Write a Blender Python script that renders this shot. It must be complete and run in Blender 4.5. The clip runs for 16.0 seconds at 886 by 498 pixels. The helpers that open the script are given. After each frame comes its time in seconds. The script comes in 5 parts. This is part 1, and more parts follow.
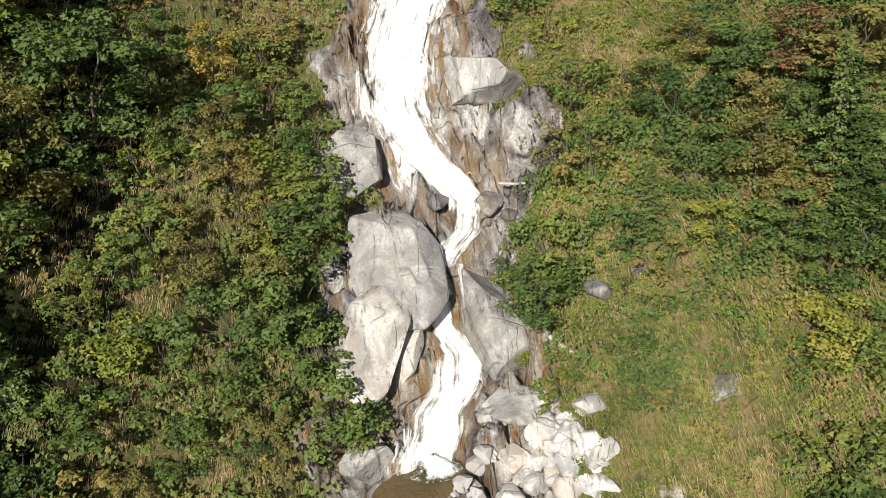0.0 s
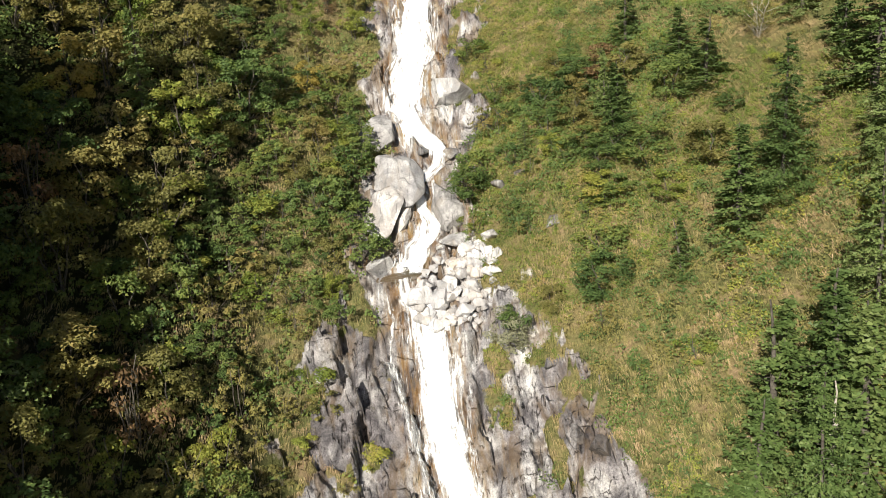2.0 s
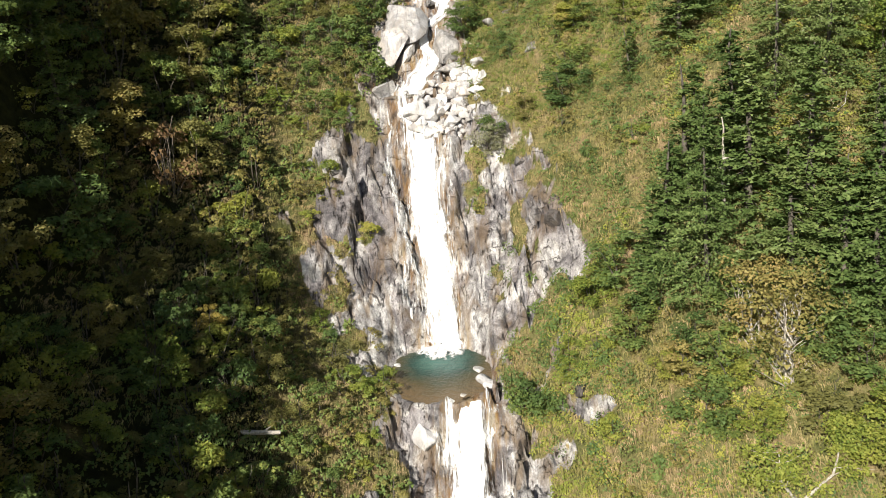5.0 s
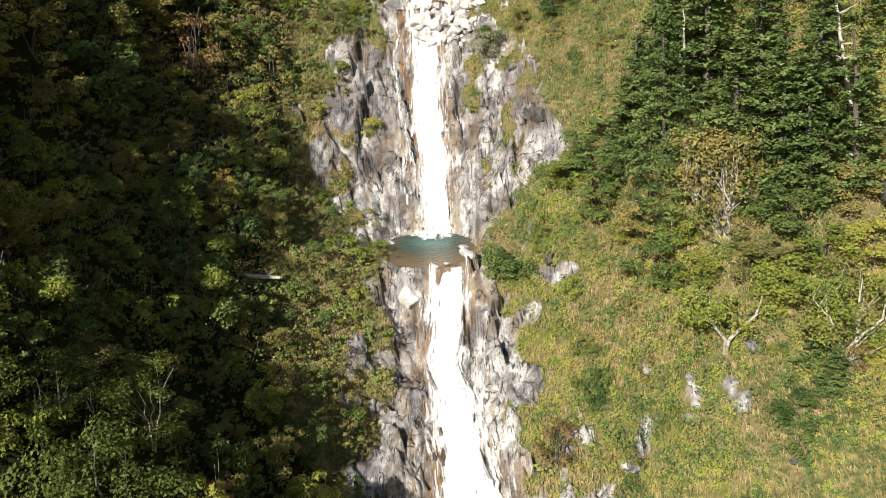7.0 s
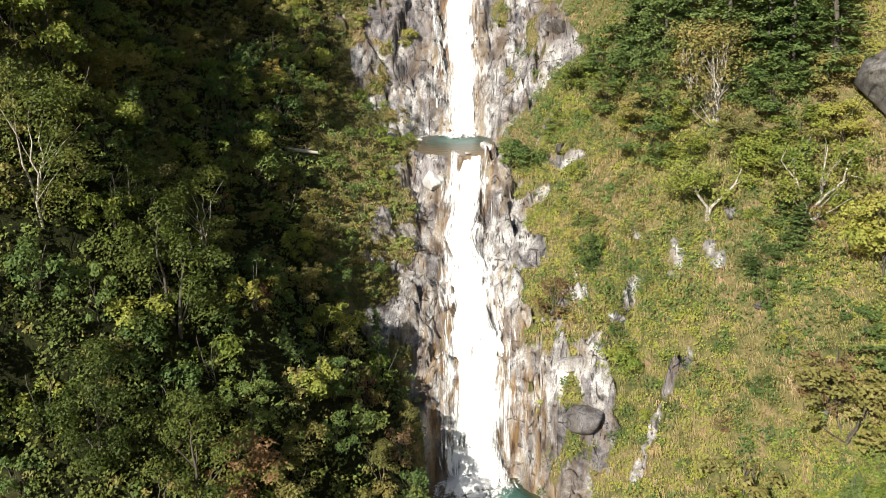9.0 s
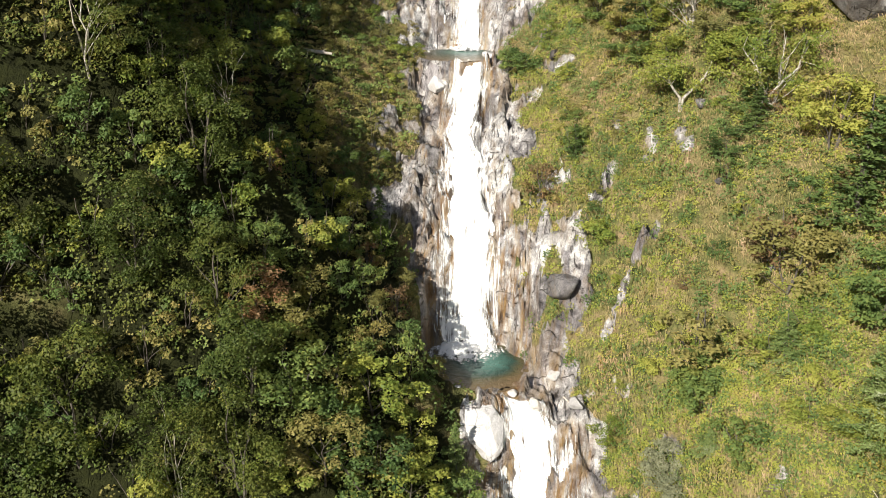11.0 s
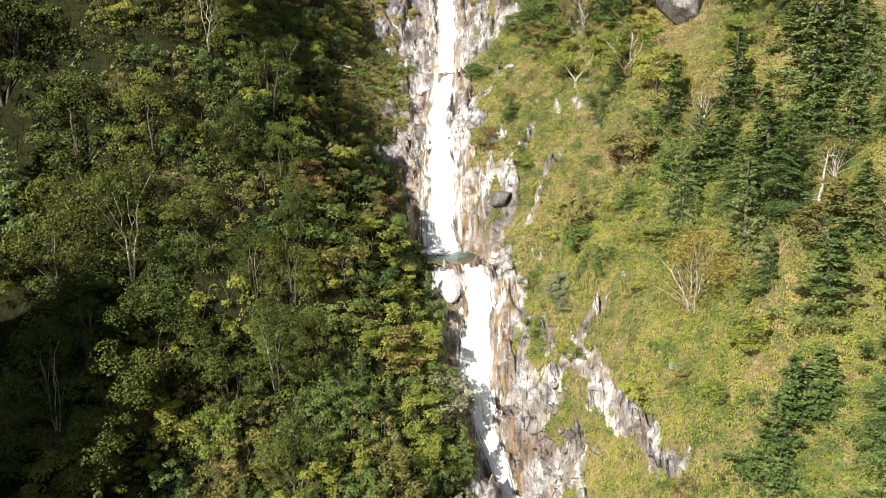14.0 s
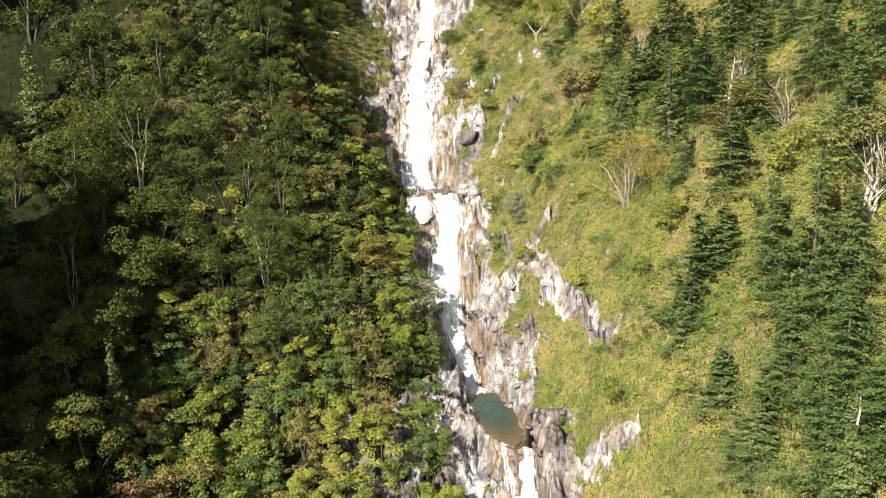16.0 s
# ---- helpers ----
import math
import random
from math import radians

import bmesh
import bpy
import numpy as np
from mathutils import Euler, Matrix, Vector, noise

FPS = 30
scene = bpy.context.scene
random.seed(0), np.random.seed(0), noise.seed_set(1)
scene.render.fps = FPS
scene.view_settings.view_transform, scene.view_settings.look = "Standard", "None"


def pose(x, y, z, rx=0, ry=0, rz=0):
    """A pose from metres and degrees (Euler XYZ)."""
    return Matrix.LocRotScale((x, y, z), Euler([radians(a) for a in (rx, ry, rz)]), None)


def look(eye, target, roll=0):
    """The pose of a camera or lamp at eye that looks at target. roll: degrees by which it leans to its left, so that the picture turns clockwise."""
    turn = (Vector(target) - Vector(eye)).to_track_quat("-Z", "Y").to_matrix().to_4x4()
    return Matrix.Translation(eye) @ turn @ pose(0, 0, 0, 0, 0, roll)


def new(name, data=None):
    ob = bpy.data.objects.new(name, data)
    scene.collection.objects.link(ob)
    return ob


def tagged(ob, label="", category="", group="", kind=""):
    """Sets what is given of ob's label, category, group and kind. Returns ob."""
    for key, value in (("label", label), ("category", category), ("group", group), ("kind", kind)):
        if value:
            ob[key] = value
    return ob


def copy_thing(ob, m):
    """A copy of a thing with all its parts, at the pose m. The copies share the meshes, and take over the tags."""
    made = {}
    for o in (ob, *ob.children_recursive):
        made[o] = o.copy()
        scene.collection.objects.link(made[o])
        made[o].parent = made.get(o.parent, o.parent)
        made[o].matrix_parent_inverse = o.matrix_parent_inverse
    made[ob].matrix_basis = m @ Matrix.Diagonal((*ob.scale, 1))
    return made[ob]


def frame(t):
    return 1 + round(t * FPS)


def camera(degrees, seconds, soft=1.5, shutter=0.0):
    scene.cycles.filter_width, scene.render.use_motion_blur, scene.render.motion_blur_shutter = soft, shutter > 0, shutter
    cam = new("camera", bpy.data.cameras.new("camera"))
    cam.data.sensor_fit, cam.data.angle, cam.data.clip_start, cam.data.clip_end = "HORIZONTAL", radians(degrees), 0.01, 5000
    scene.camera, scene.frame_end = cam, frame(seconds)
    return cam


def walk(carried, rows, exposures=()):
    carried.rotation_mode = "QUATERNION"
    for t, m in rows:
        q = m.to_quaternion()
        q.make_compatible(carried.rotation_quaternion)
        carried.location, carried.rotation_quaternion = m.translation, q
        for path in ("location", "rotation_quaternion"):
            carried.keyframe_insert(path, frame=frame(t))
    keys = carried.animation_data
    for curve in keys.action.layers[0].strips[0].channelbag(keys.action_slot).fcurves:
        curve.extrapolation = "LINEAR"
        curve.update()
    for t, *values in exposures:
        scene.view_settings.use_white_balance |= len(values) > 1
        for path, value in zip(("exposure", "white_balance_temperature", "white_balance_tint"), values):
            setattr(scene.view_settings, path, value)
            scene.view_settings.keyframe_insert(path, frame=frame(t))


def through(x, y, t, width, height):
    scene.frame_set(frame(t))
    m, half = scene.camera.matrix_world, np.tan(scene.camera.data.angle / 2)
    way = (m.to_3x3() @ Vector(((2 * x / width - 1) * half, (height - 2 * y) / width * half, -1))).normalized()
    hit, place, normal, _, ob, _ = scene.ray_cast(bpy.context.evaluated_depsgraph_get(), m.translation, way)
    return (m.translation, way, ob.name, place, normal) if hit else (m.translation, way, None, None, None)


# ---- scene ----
# Path of the camera: seconds, place in metres, turn in degrees.
PATH = [
    (0, -10.19, 19.52, 59.41, 65.66, 3.72, -6.27),
    (0.3, -9.95, 18.66, 58.34, 65.90, 3.92, -5.61),
    (0.5, -9.77, 17.87, 57.91, 66.12, 4.03, -5.30),
    (0.6, -9.66, 17.21, 57.86, 66.28, 4.07, -5.22),
    (0.7, -9.52, 16.29, 57.81, 66.50, 4.11, -5.17),
    (0.8, -9.38, 15.15, 57.78, 66.77, 4.14, -5.12),
    (0.9, -9.23, 13.80, 57.76, 67.08, 4.16, -5.07),
    (1, -9.10, 12.30, 57.75, 67.41, 4.18, -4.99),
    (1.1, -8.98, 10.34, 57.86, 67.81, 4.20, -4.82),
    (1.2, -8.88, 7.79, 58.13, 68.31, 4.21, -4.54),
    (1.3, -8.77, 4.87, 58.44, 68.86, 4.22, -4.21),
    (1.4, -8.66, 1.81, 58.71, 69.44, 4.23, -3.87),
    (1.5, -8.53, -1.15, 58.82, 70.01, 4.25, -3.58),
    (1.6, -8.39, -4.36, 58.81, 70.63, 4.30, -3.33),
    (1.7, -8.23, -7.98, 58.78, 71.33, 4.37, -3.10),
    (1.8, -8.06, -11.49, 58.73, 72.01, 4.47, -2.87),
    (1.9, -7.88, -14.39, 58.66, 72.59, 4.56, -2.64),
    (2, -7.69, -16.16, 58.59, 73.00, 4.62, -2.42),
    (2.1, -7.47, -17.06, 58.38, 73.28, 4.67, -2.21),
    (2.2, -7.23, -17.74, 57.98, 73.54, 4.71, -2.01),
    (2.3, -6.98, -18.29, 57.47, 73.75, 4.75, -1.80),
    (2.4, -6.73, -18.78, 56.94, 73.89, 4.78, -1.60),
    (2.5, -6.50, -19.29, 56.47, 73.94, 4.81, -1.38),
    (3, -5.48, -21.71, 54.45, 73.75, 4.88, -0.19),
    (3.5, -4.52, -24.20, 52.17, 73.43, 4.53, 0.40),
    (4, -3.24, -26.53, 50.06, 73.53, 4.42, 1.65),
    (4.2, -3.01, -27.51, 49.31, 73.51, 4.36, 2.07),
    (4.7, -2.23, -29.75, 47.65, 73.30, 4.17, 2.67),
    (5.2, -1.32, -31.87, 46.13, 72.92, 3.95, 3.08),
    (5.8, -0.16, -34.39, 44.38, 72.42, 3.60, 3.57),
    (6.3, 0.78, -36.56, 42.90, 72.13, 3.18, 4.20),
    (6.5, 1.13, -37.48, 42.29, 72.07, 2.85, 4.65),
    (7, 2.00, -39.78, 40.80, 72.25, 2.24, 5.77),
    (7.5, 2.73, -42.07, 39.36, 72.23, 1.52, 6.05),
    (8, 3.70, -44.37, 37.91, 72.50, 1.13, 6.90),
    (8.5, 4.53, -46.69, 36.44, 72.46, 1.03, 8.72),
    (9, 5.20, -49.07, 34.86, 71.53, 0.71, 9.51),
    (9.5, 6.04, -51.36, 33.43, 70.01, -0.14, 10.83),
    (9.7, 6.25, -52.25, 32.82, 69.32, -0.46, 11.45),
    (10.2, 7.11, -54.31, 31.74, 69.37, -0.38, 11.52),
    (10.7, 8.24, -56.25, 30.89, 69.54, -0.14, 11.54),
    (11.3, 9.74, -58.69, 29.79, 69.94, 0.30, 11.55),
    (11.8, 10.91, -61.01, 28.46, 70.47, 0.78, 11.61),
    (12, 11.34, -62.16, 27.50, 71.59, 1.13, 11.84),
    (12.1, 11.62, -62.79, 27.01, 71.91, 1.28, 11.97),
    (12.2, 11.93, -63.41, 26.48, 72.15, 1.43, 12.13),
    (12.3, 12.30, -64.13, 25.99, 72.36, 1.56, 12.28),
    (12.4, 12.71, -65.01, 25.63, 72.59, 1.65, 12.39),
    (12.5, 13.17, -66.14, 25.49, 72.87, 1.69, 12.43),
    (12.6, 13.92, -69.48, 25.60, 73.31, 1.65, 12.34),
    (12.7, 14.67, -72.83, 25.70, 73.76, 1.61, 12.24),
    (12.8, 15.42, -76.18, 25.81, 74.21, 1.57, 12.14),
    (12.9, 16.16, -79.52, 25.91, 74.65, 1.54, 12.04),
    (13, 16.91, -82.87, 26.01, 75.10, 1.50, 11.95),
    (13.1, 17.40, -84.88, 25.85, 75.41, 1.42, 11.94),
    (13.2, 17.81, -86.66, 25.41, 75.70, 1.30, 11.94),
    (13.3, 18.19, -88.21, 24.81, 75.96, 1.18, 11.94),
    (13.4, 18.56, -89.52, 24.15, 76.21, 1.08, 11.94),
    (13.5, 18.95, -90.58, 23.54, 76.47, 1.03, 11.94),
    (14, 21.04, -93.95, 20.43, 77.78, 0.98, 12.62),
    (14.5, 22.93, -97.23, 17.19, 78.45, 1.04, 12.88),
    (15, 24.74, -100.43, 14.27, 79.03, 1.20, 12.82),
    (15.5, 26.05, -103.77, 11.45, 80.03, 1.21, 12.98),
    (16, 27.82, -106.81, 8.62, 80.73, 1.21, 12.97),
]
cam = camera(55.19, 16.0, soft=0.8)
walk(cam, [(row[0], pose(*row[1:])) for row in PATH], exposures=[(0.0, 0.25), (1.5, 0.42), (4.0, 0.6), (9.5, 0.62), (12.5, 0.72), (16.0, 0.98)])

# World and sun: a clear autumn day, the sun low behind the shoulder of the viewer.
SUN_ELEV, SUN_AZ = 33.0, 22.0
world = bpy.data.worlds.new("sky")
scene.world = world
world.use_nodes = True
sky = world.node_tree.nodes.new("ShaderNodeTexSky")
sky.sky_type = "NISHITA"
sky.sun_disc = False
sky.sun_elevation = radians(SUN_ELEV)
sky.sun_rotation = radians(180 + SUN_AZ)
background = world.node_tree.nodes["Background"]
background.inputs["Strength"].default_value = 0.05
world.node_tree.links.new(sky.outputs["Color"], background.inputs["Color"])
sun_data = bpy.data.lights.new("sun", "SUN")
sun_data.energy, sun_data.angle, sun_data.color = 5.0, radians(0.53), (1.0, 0.93, 0.80)
sun = new("sun", sun_data)
sun_way = Vector((math.sin(radians(SUN_AZ)) * math.cos(radians(SUN_ELEV)),
                  math.cos(radians(SUN_AZ)) * math.cos(radians(SUN_ELEV)), -math.sin(radians(SUN_ELEV))))
sun.matrix_world = look(-sun_way * 200, (0, 0, 0))


# ---- noise on arrays ----
def hash3(i, j, k, seed):
    n = (i * 374761393 + j * 668265263 + k * 1274126177 + seed * 974711) & 0xFFFFFFFF
    n = ((n ^ (n >> 13)) * 1274126177) & 0xFFFFFFFF
    n = ((n ^ (n >> 16)) * 2246822519) & 0xFFFFFFFF
    return ((n ^ (n >> 15)) & 0xFFFF) / 65535.0


def vnoise(p, seed=0):
    """Smooth noise in 0..1 at an array of points (N, 3)."""
    f = np.floor(p)
    t = p - f
    t = t * t * (3 - 2 * t)
    i, j, k = (f[:, a].astype(np.int64) for a in range(3))
    out = np.zeros(len(p))
    for a in (0, 1):
        for b in (0, 1):
            for c in (0, 1):
                w = (t[:, 0] if a else 1 - t[:, 0]) * (t[:, 1] if b else 1 - t[:, 1]) * (t[:, 2] if c else 1 - t[:, 2])
                out += w * hash3(i + a, j + b, k + c, seed)
    return out


def fbm(p, octaves=4, seed=0):
    out, amp, tot = np.zeros(len(p)), 1.0, 0.0
    for o in range(octaves):
        out += amp * vnoise(p * (2.03 ** o), seed + o)
        tot += amp
        amp *= 0.5
    return out / tot


def cells(p, seed=0):
    """Nearest-cell noise: a tilted plane of its own for each cell, and the gap between the two nearest cells."""
    f = np.floor(p).astype(np.int64)
    d1, d2, val = np.full(len(p), 9.0), np.full(len(p), 9.0), np.zeros(len(p))
    for a in (-1, 0, 1):
        for b in (-1, 0, 1):
            for c in (-1, 0, 1):
                i, j, k = f[:, 0] + a, f[:, 1] + b, f[:, 2] + c
                off = p - np.stack([i + hash3(i, j, k, seed), j + hash3(i, j, k, seed + 1), k + hash3(i, j, k, seed + 2)], 1)
                d = np.linalg.norm(off, axis=1)
                near = d < d1
                d2 = np.where(near, d1, np.minimum(d2, d))
                face = hash3(i, j, k, seed + 3) - 0.5 + off[:, 0] * (hash3(i, j, k, seed + 4) - 0.5) * 1.6 + off[:, 1] * (hash3(i, j, k, seed + 5) - 0.5) * 1.6
                val = np.where(near, face, val)
                d1 = np.where(near, d, d1)
    return val, d2 - d1


def smooth(a, b, x):
    t = np.clip((x - a) / (b - a), 0, 1)
    return t * t * (3 - 2 * t)


def spline(xs, ys, q):
    """Catmull-Rom through stations xs (ascending); ys may have columns."""
    xs, ys = np.asarray(xs, float), np.asarray(ys, float)
    q = np.clip(q, xs[0], xs[-1])
    k = np.clip(np.searchsorted(xs, q) - 1, 0, len(xs) - 2)
    m = np.gradient(ys, xs, axis=0)
    h = xs[k + 1] - xs[k]
    t = (q - xs[k]) / h
    shape = (slice(None),) + (None,) * (ys.ndim - 1)
    t, h = t[shape], h[shape]
    return ((2 * t ** 3 - 3 * t ** 2 + 1) * ys[k] + (t ** 3 - 2 * t ** 2 + t) * h * m[k]
            + (3 * t ** 2 - 2 * t ** 3) * ys[k + 1] + (t ** 3 - t ** 2) * h * m[k + 1])


# ---- the lie of the land ----
# The torrent from its mouth to its top: y, x, height of the bed.
CREEK = [(-400, 40, -230), (-110, 30, -95), (-60, 26, -62), (-42, 21.5, -43), (-35, 18.8, -31), (-31.5, 17.6, -25), (-30.3, 17.0, -23.5), (-14.9, 10.2, -23.5), (-14.6, 9.3, -23),
         (-13.3, 8.4, -20.9), (-11.7, 6.9, -18), (-10, 6.0, -15), (-8.2, 5.1, -12.1), (-6.4, 4.9, -8.9), (-4.5, 4.8, -5.6), (-3.2, 4.3, -3.3), (-2.5, 3.6, -2.2), (-2.0, 3.0, -2.1),
         (5.4, -1.9, -2.1), (6.2, -1.9, 1.4), (7.6, -2.1, 4.7), (9.4, -2.5, 8.6),
         (13, -3.6, 11), (17, -4.5, 13.4), (20.6, -4.7, 15.9), (22.2, -4.8, 18.4), (22.8, -5.0, 19), (31.6, -6.7, 19), (32.2, -6.9, 20.8), (36.5, -7.5, 27.2),
         (39, -8, 30.8), (42.4, -8.4, 35.4), (44.2, -9.3, 37.6), (46.2, -9.2, 38.2), (47.2, -8.6, 38.6), (47.8, -8.5, 39.1), (48.5, -7.6, 39.9), (49.5, -7.3, 40.8), (50.3, -7.8, 41.7),
         (52.4, -7.9, 43.2), (53.2, -7.4, 43.8), (53.8, -6.7, 44.3), (54.6, -6.5, 44.9), (55.2, -6.3, 45.3), (56.1, -6.7, 45.9), (57, -7.4, 46.6), (58.5, -8.0, 47.6), (60, -8.4, 48.7), (62.6, -8.3, 50.8), (65.2, -7.4, 52.9), (75, -6.6, 61), (90, -7.5, 72), (160, -10, 120), (400, -10, 240)]
# Heights of the ground at these distances beside the torrent, station by station along y.
STATIONS = [-110, -60, -35, -20, -10, 0, 10, 20, 30, 40, 50, 60, 75, 90]
LEFT_OUT, RIGHT_OUT = (6, 12, 20, 30, 50), (6, 12, 20, 30, 50)
LEFT = [(-90, -82, -72, -60, -35), (-57, -50, -44, -38, -24), (-29, -27, -25, -23, -10), (-20.5, -17.5, -10, -3, 16), (-8, 0, 11.5, 26, 54),
        (1.8, 8.2, 18.7, 31, 60), (10.2, 15.6, 23.5, 34, 60), (16.8, 20.3, 25.8, 36.7, 55.5), (21.6, 24.6, 32, 44, 61), (32.8, 35.2, 42.5, 52.6, 67),
        (41.7, 45.2, 50.4, 58.2, 71), (48.7, 51.6, 56.5, 63, 75), (61.5, 64, 68, 73, 83), (73, 75.5, 79, 83, 92)]
RIGHT = [(-88, -80, -66, -50, -20), (-52, -42, -28, -12, 4), (-26, -17, -4, 7.4, 20), (-19, -7, 3.5, 13.7, 27.4), (-10, -0.5, 7.5, 14.1, 28),
         (-0.4, 6.0, 13.4, 18.8, 32), (10.9, 14.2, 19.8, 25.3, 37.4), (17.6, 22.7, 30.8, 34.6, 44), (23, 28.9, 38.6, 44.2, 51.5), (33.9, 37.9, 44.2, 50.8, 58),
         (44.8, 48.2, 52.5, 57.2, 64), (50.8, 54.1, 58.1, 62.5, 70), (62.5, 64.5, 67.9, 71.9, 79), (73.3, 75, 78, 81, 88)]
# Bare rock beside the torrent: y, width on its left, width on its right.
ROCK = [(-110, 6, 6), (-40, 12, 8), (-34, 18, 8), (-28, 17, 7), (-24, 12, 6), (-18, 5, 6.5), (-12, 4.2, 7.5), (-6, 4.2, 7.5), (0, 4.5, 7), (5, 6.5, 7), (12, 8, 7.5), (20, 7, 6.5), (27, 6.5, 3.5),
        (31, 9.5, 8), (36, 11.5, 10.5), (41, 9, 7.5), (44, 6, 6), (47, 5.5, 4.5), (50, 5.5, 4), (58, 4.5, 6), (66, 4.5, 7.5), (75, 5, 7), (100, 5, 7)]
# Ledges of bare rock that run through the grass: from x, y to x, y, half width.
LEDGES = [(12.9, -11.6, 16.4, -12.0, 0.5), (16.4, -12.0, 20.4, -11.2, 0.25), (15.2, -11.4, 20.2, -17.0, 0.5), (20.2, -17.0, 25.5, -25.5, 0.55), (1.0, 35.0, 4.0, 29.4, 0.9),
          (11.4, 10.4, 11.9, 9.0, 0.25), (9.0, 9.0, 8.4, 7.6, 0.3), (14.1, 9.6, 14.5, 7.6, 0.2), (4.5, 19.5, 2.2, 21.5, 0.4), (9.5, 1.0, 12.5, 4.0, 0.3), (2.4, 26.0, 0.2, 23.2, 0.25), (6.0, 6.8, 7.4, 2.6, 0.8)]
CREEK_A = np.array(CREEK, float)


def creek_x(y):
    return np.interp(y, CREEK_A[:, 0], CREEK_A[:, 1])


def creek_z(y):
    return np.interp(y, CREEK_A[:, 0], CREEK_A[:, 2])


def rock_share(x, y):
    u = x - creek_x(y)
    rocky = np.array(ROCK, float)
    half = np.where(u < 0, np.interp(y, rocky[:, 0], rocky[:, 1]), np.interp(y, rocky[:, 0], rocky[:, 2]))
    p = np.stack([x, y * 0.8, base_height(x, y) * 0.8], 1)
    wob = (fbm(p * 0.26, 5, 40) - 0.5) * 9
    share = smooth(1.0, -0.8, np.abs(u) - half + wob * smooth(1.0, 5, np.abs(u)))
    turf = smooth(0.0, 0.07, fbm(p * 0.55 + 5.1, 4, 47) - 0.61 + 0.13 * smooth(0.35, 1.0, np.abs(u) / half)) * smooth(2.0, 4.5, np.abs(u)) * (1 - smooth(40, 41.5, y) * smooth(48.5, 47, y) * smooth(1, 2, u))
    share = share * (1 - turf)
    rough = (fbm(p * 1.1, 3, 49) - 0.5) * 1.3
    for x0, y0, x1, y1, w in LEDGES:
        t = np.clip(((x - x0) * (x1 - x0) + (y - y0) * (y1 - y0)) / ((x1 - x0) ** 2 + (y1 - y0) ** 2), 0, 1)
        share = np.maximum(share, smooth(w + 0.35, w - 0.25, np.hypot(x - x0 - t * (x1 - x0), y - y0 - t * (y1 - y0)) + rough))
    return share


def base_height(x, y):
    """The ground without its small relief."""
    u = x - creek_x(y)
    zc = creek_z(y)
    out = np.zeros_like(x)
    for side, table, reach in ((-1, LEFT, LEFT_OUT), (1, RIGHT, RIGHT_OUT)):
        m = (u * side) >= 0
        if not m.any():
            continue
        banks = spline(STATIONS, table, y[m])
        a = np.abs(u[m])
        z = zc[m]
        half = 1.6
        t = np.clip((a - half) / (reach[0] - half), 0, 1)
        h = z + (banks[:, 0] - z) * (t * (1.25 - 0.25 * t)) * 1.0
        prev = reach[0]
        for i in range(1, len(reach)):
            t = np.clip((a - prev) / (reach[i] - prev), 0, 1)
            h = h + (banks[:, i] - banks[:, i - 1]) * t
            prev = reach[i]
        slope = (banks[:, -1] - banks[:, -2]) / (reach[-1] - reach[-2])
        h = h + np.maximum(a - reach[-1], 0) * slope * 0.9
        far = smooth(90, 160, y[m])
        h = h * (1 - far) + (np.maximum(h, z + a * 0.3) + (y[m] - 90) * 0.66) * far * 1.0 if far.any() else h
        low = smooth(-110, -160, y[m])
        h = h + (z - creek_z(np.full_like(z, -110.0))) * low
        out[m] = h
    # steep spurs added out of view on the left, to throw shade on that bank
    out = out + 40 * np.exp(-((x + 41) / 13) ** 2) * smooth(-100, -78, y) * smooth(-48, -62, y)
    out = out + 5 * np.exp(-((x + 31) / 6.5) ** 2) * smooth(-78, -66, y) * smooth(-52, -62, y)
    # a rib added beyond the left edge of the view, to shade the upper wood
    return out + 30 * np.exp(-((x + 42) / 7) ** 2) * np.exp(-((y - 20) / 10) ** 2)


def height(x, y):
    x, y = np.asarray(x, float), np.asarray(y, float)
    z = base_height(x, y)
    u = np.abs(x - creek_x(y))
    away = smooth(1.2, 4.5, u)
    p = np.stack([x, y, z * 0.6], 1)
    rock = rock_share(x, y)
    z = z + (fbm(p * 0.14, 3, 3) - 0.5) * 3.0 * smooth(2.5, 12, u) + (fbm(p * 0.7, 4, 9) - 0.5) * 1.0 * away
    # joints in the rock: long slabs that follow the fall of the gully, broken across
    m = (rock > 0.02) & (u > 0.6)
    if m.any():
        p, lift = p[m], (rock * smooth(0.7, 1.9, u))[m]
        warp = np.stack([fbm(p * 0.45, 3, 51), fbm(p * 0.45, 3, 52), fbm(p * 0.45, 3, 53)], 1) * 0.9
        q = np.stack([p[:, 0] * 0.42 + p[:, 2] * 0.08, p[:, 1] * 0.17 + p[:, 2] * 0.03, p[:, 2] * 0.20 - p[:, 0] * 0.12], 1) + warp
        face, gap = cells(q, 21)
        face2, gap2 = cells(p * (0.95, 0.6, 0.7) + warp * 0.8 + 7.3, 33)
        ridge = 1 - np.abs(fbm(p * (1.3, 0.8, 0.9), 4, 57) * 2 - 1)
        steps = face * 2.0 - 0.5 * smooth(0.06, 0.0, gap) + face2 * 0.95 - 0.18 * smooth(0.09, 0.0, gap2) + (ridge - 0.75) * 0.7
        z[m] += steps * lift
    return z


def ground(x, y):
    return float(height(np.array([x]), np.array([y]))[0])


# ---- materials ----
def material(name, roughness=0.9, specular=0.25):
    m = bpy.data.materials.new(name)
    m.use_nodes = True
    n = m.node_tree.nodes
    bsdf = n["Principled BSDF"]
    bsdf.inputs["Roughness"].default_value = roughness
    bsdf.inputs["Specular IOR Level"].default_value = specular
    return m, n, m.node_tree.links, bsdf


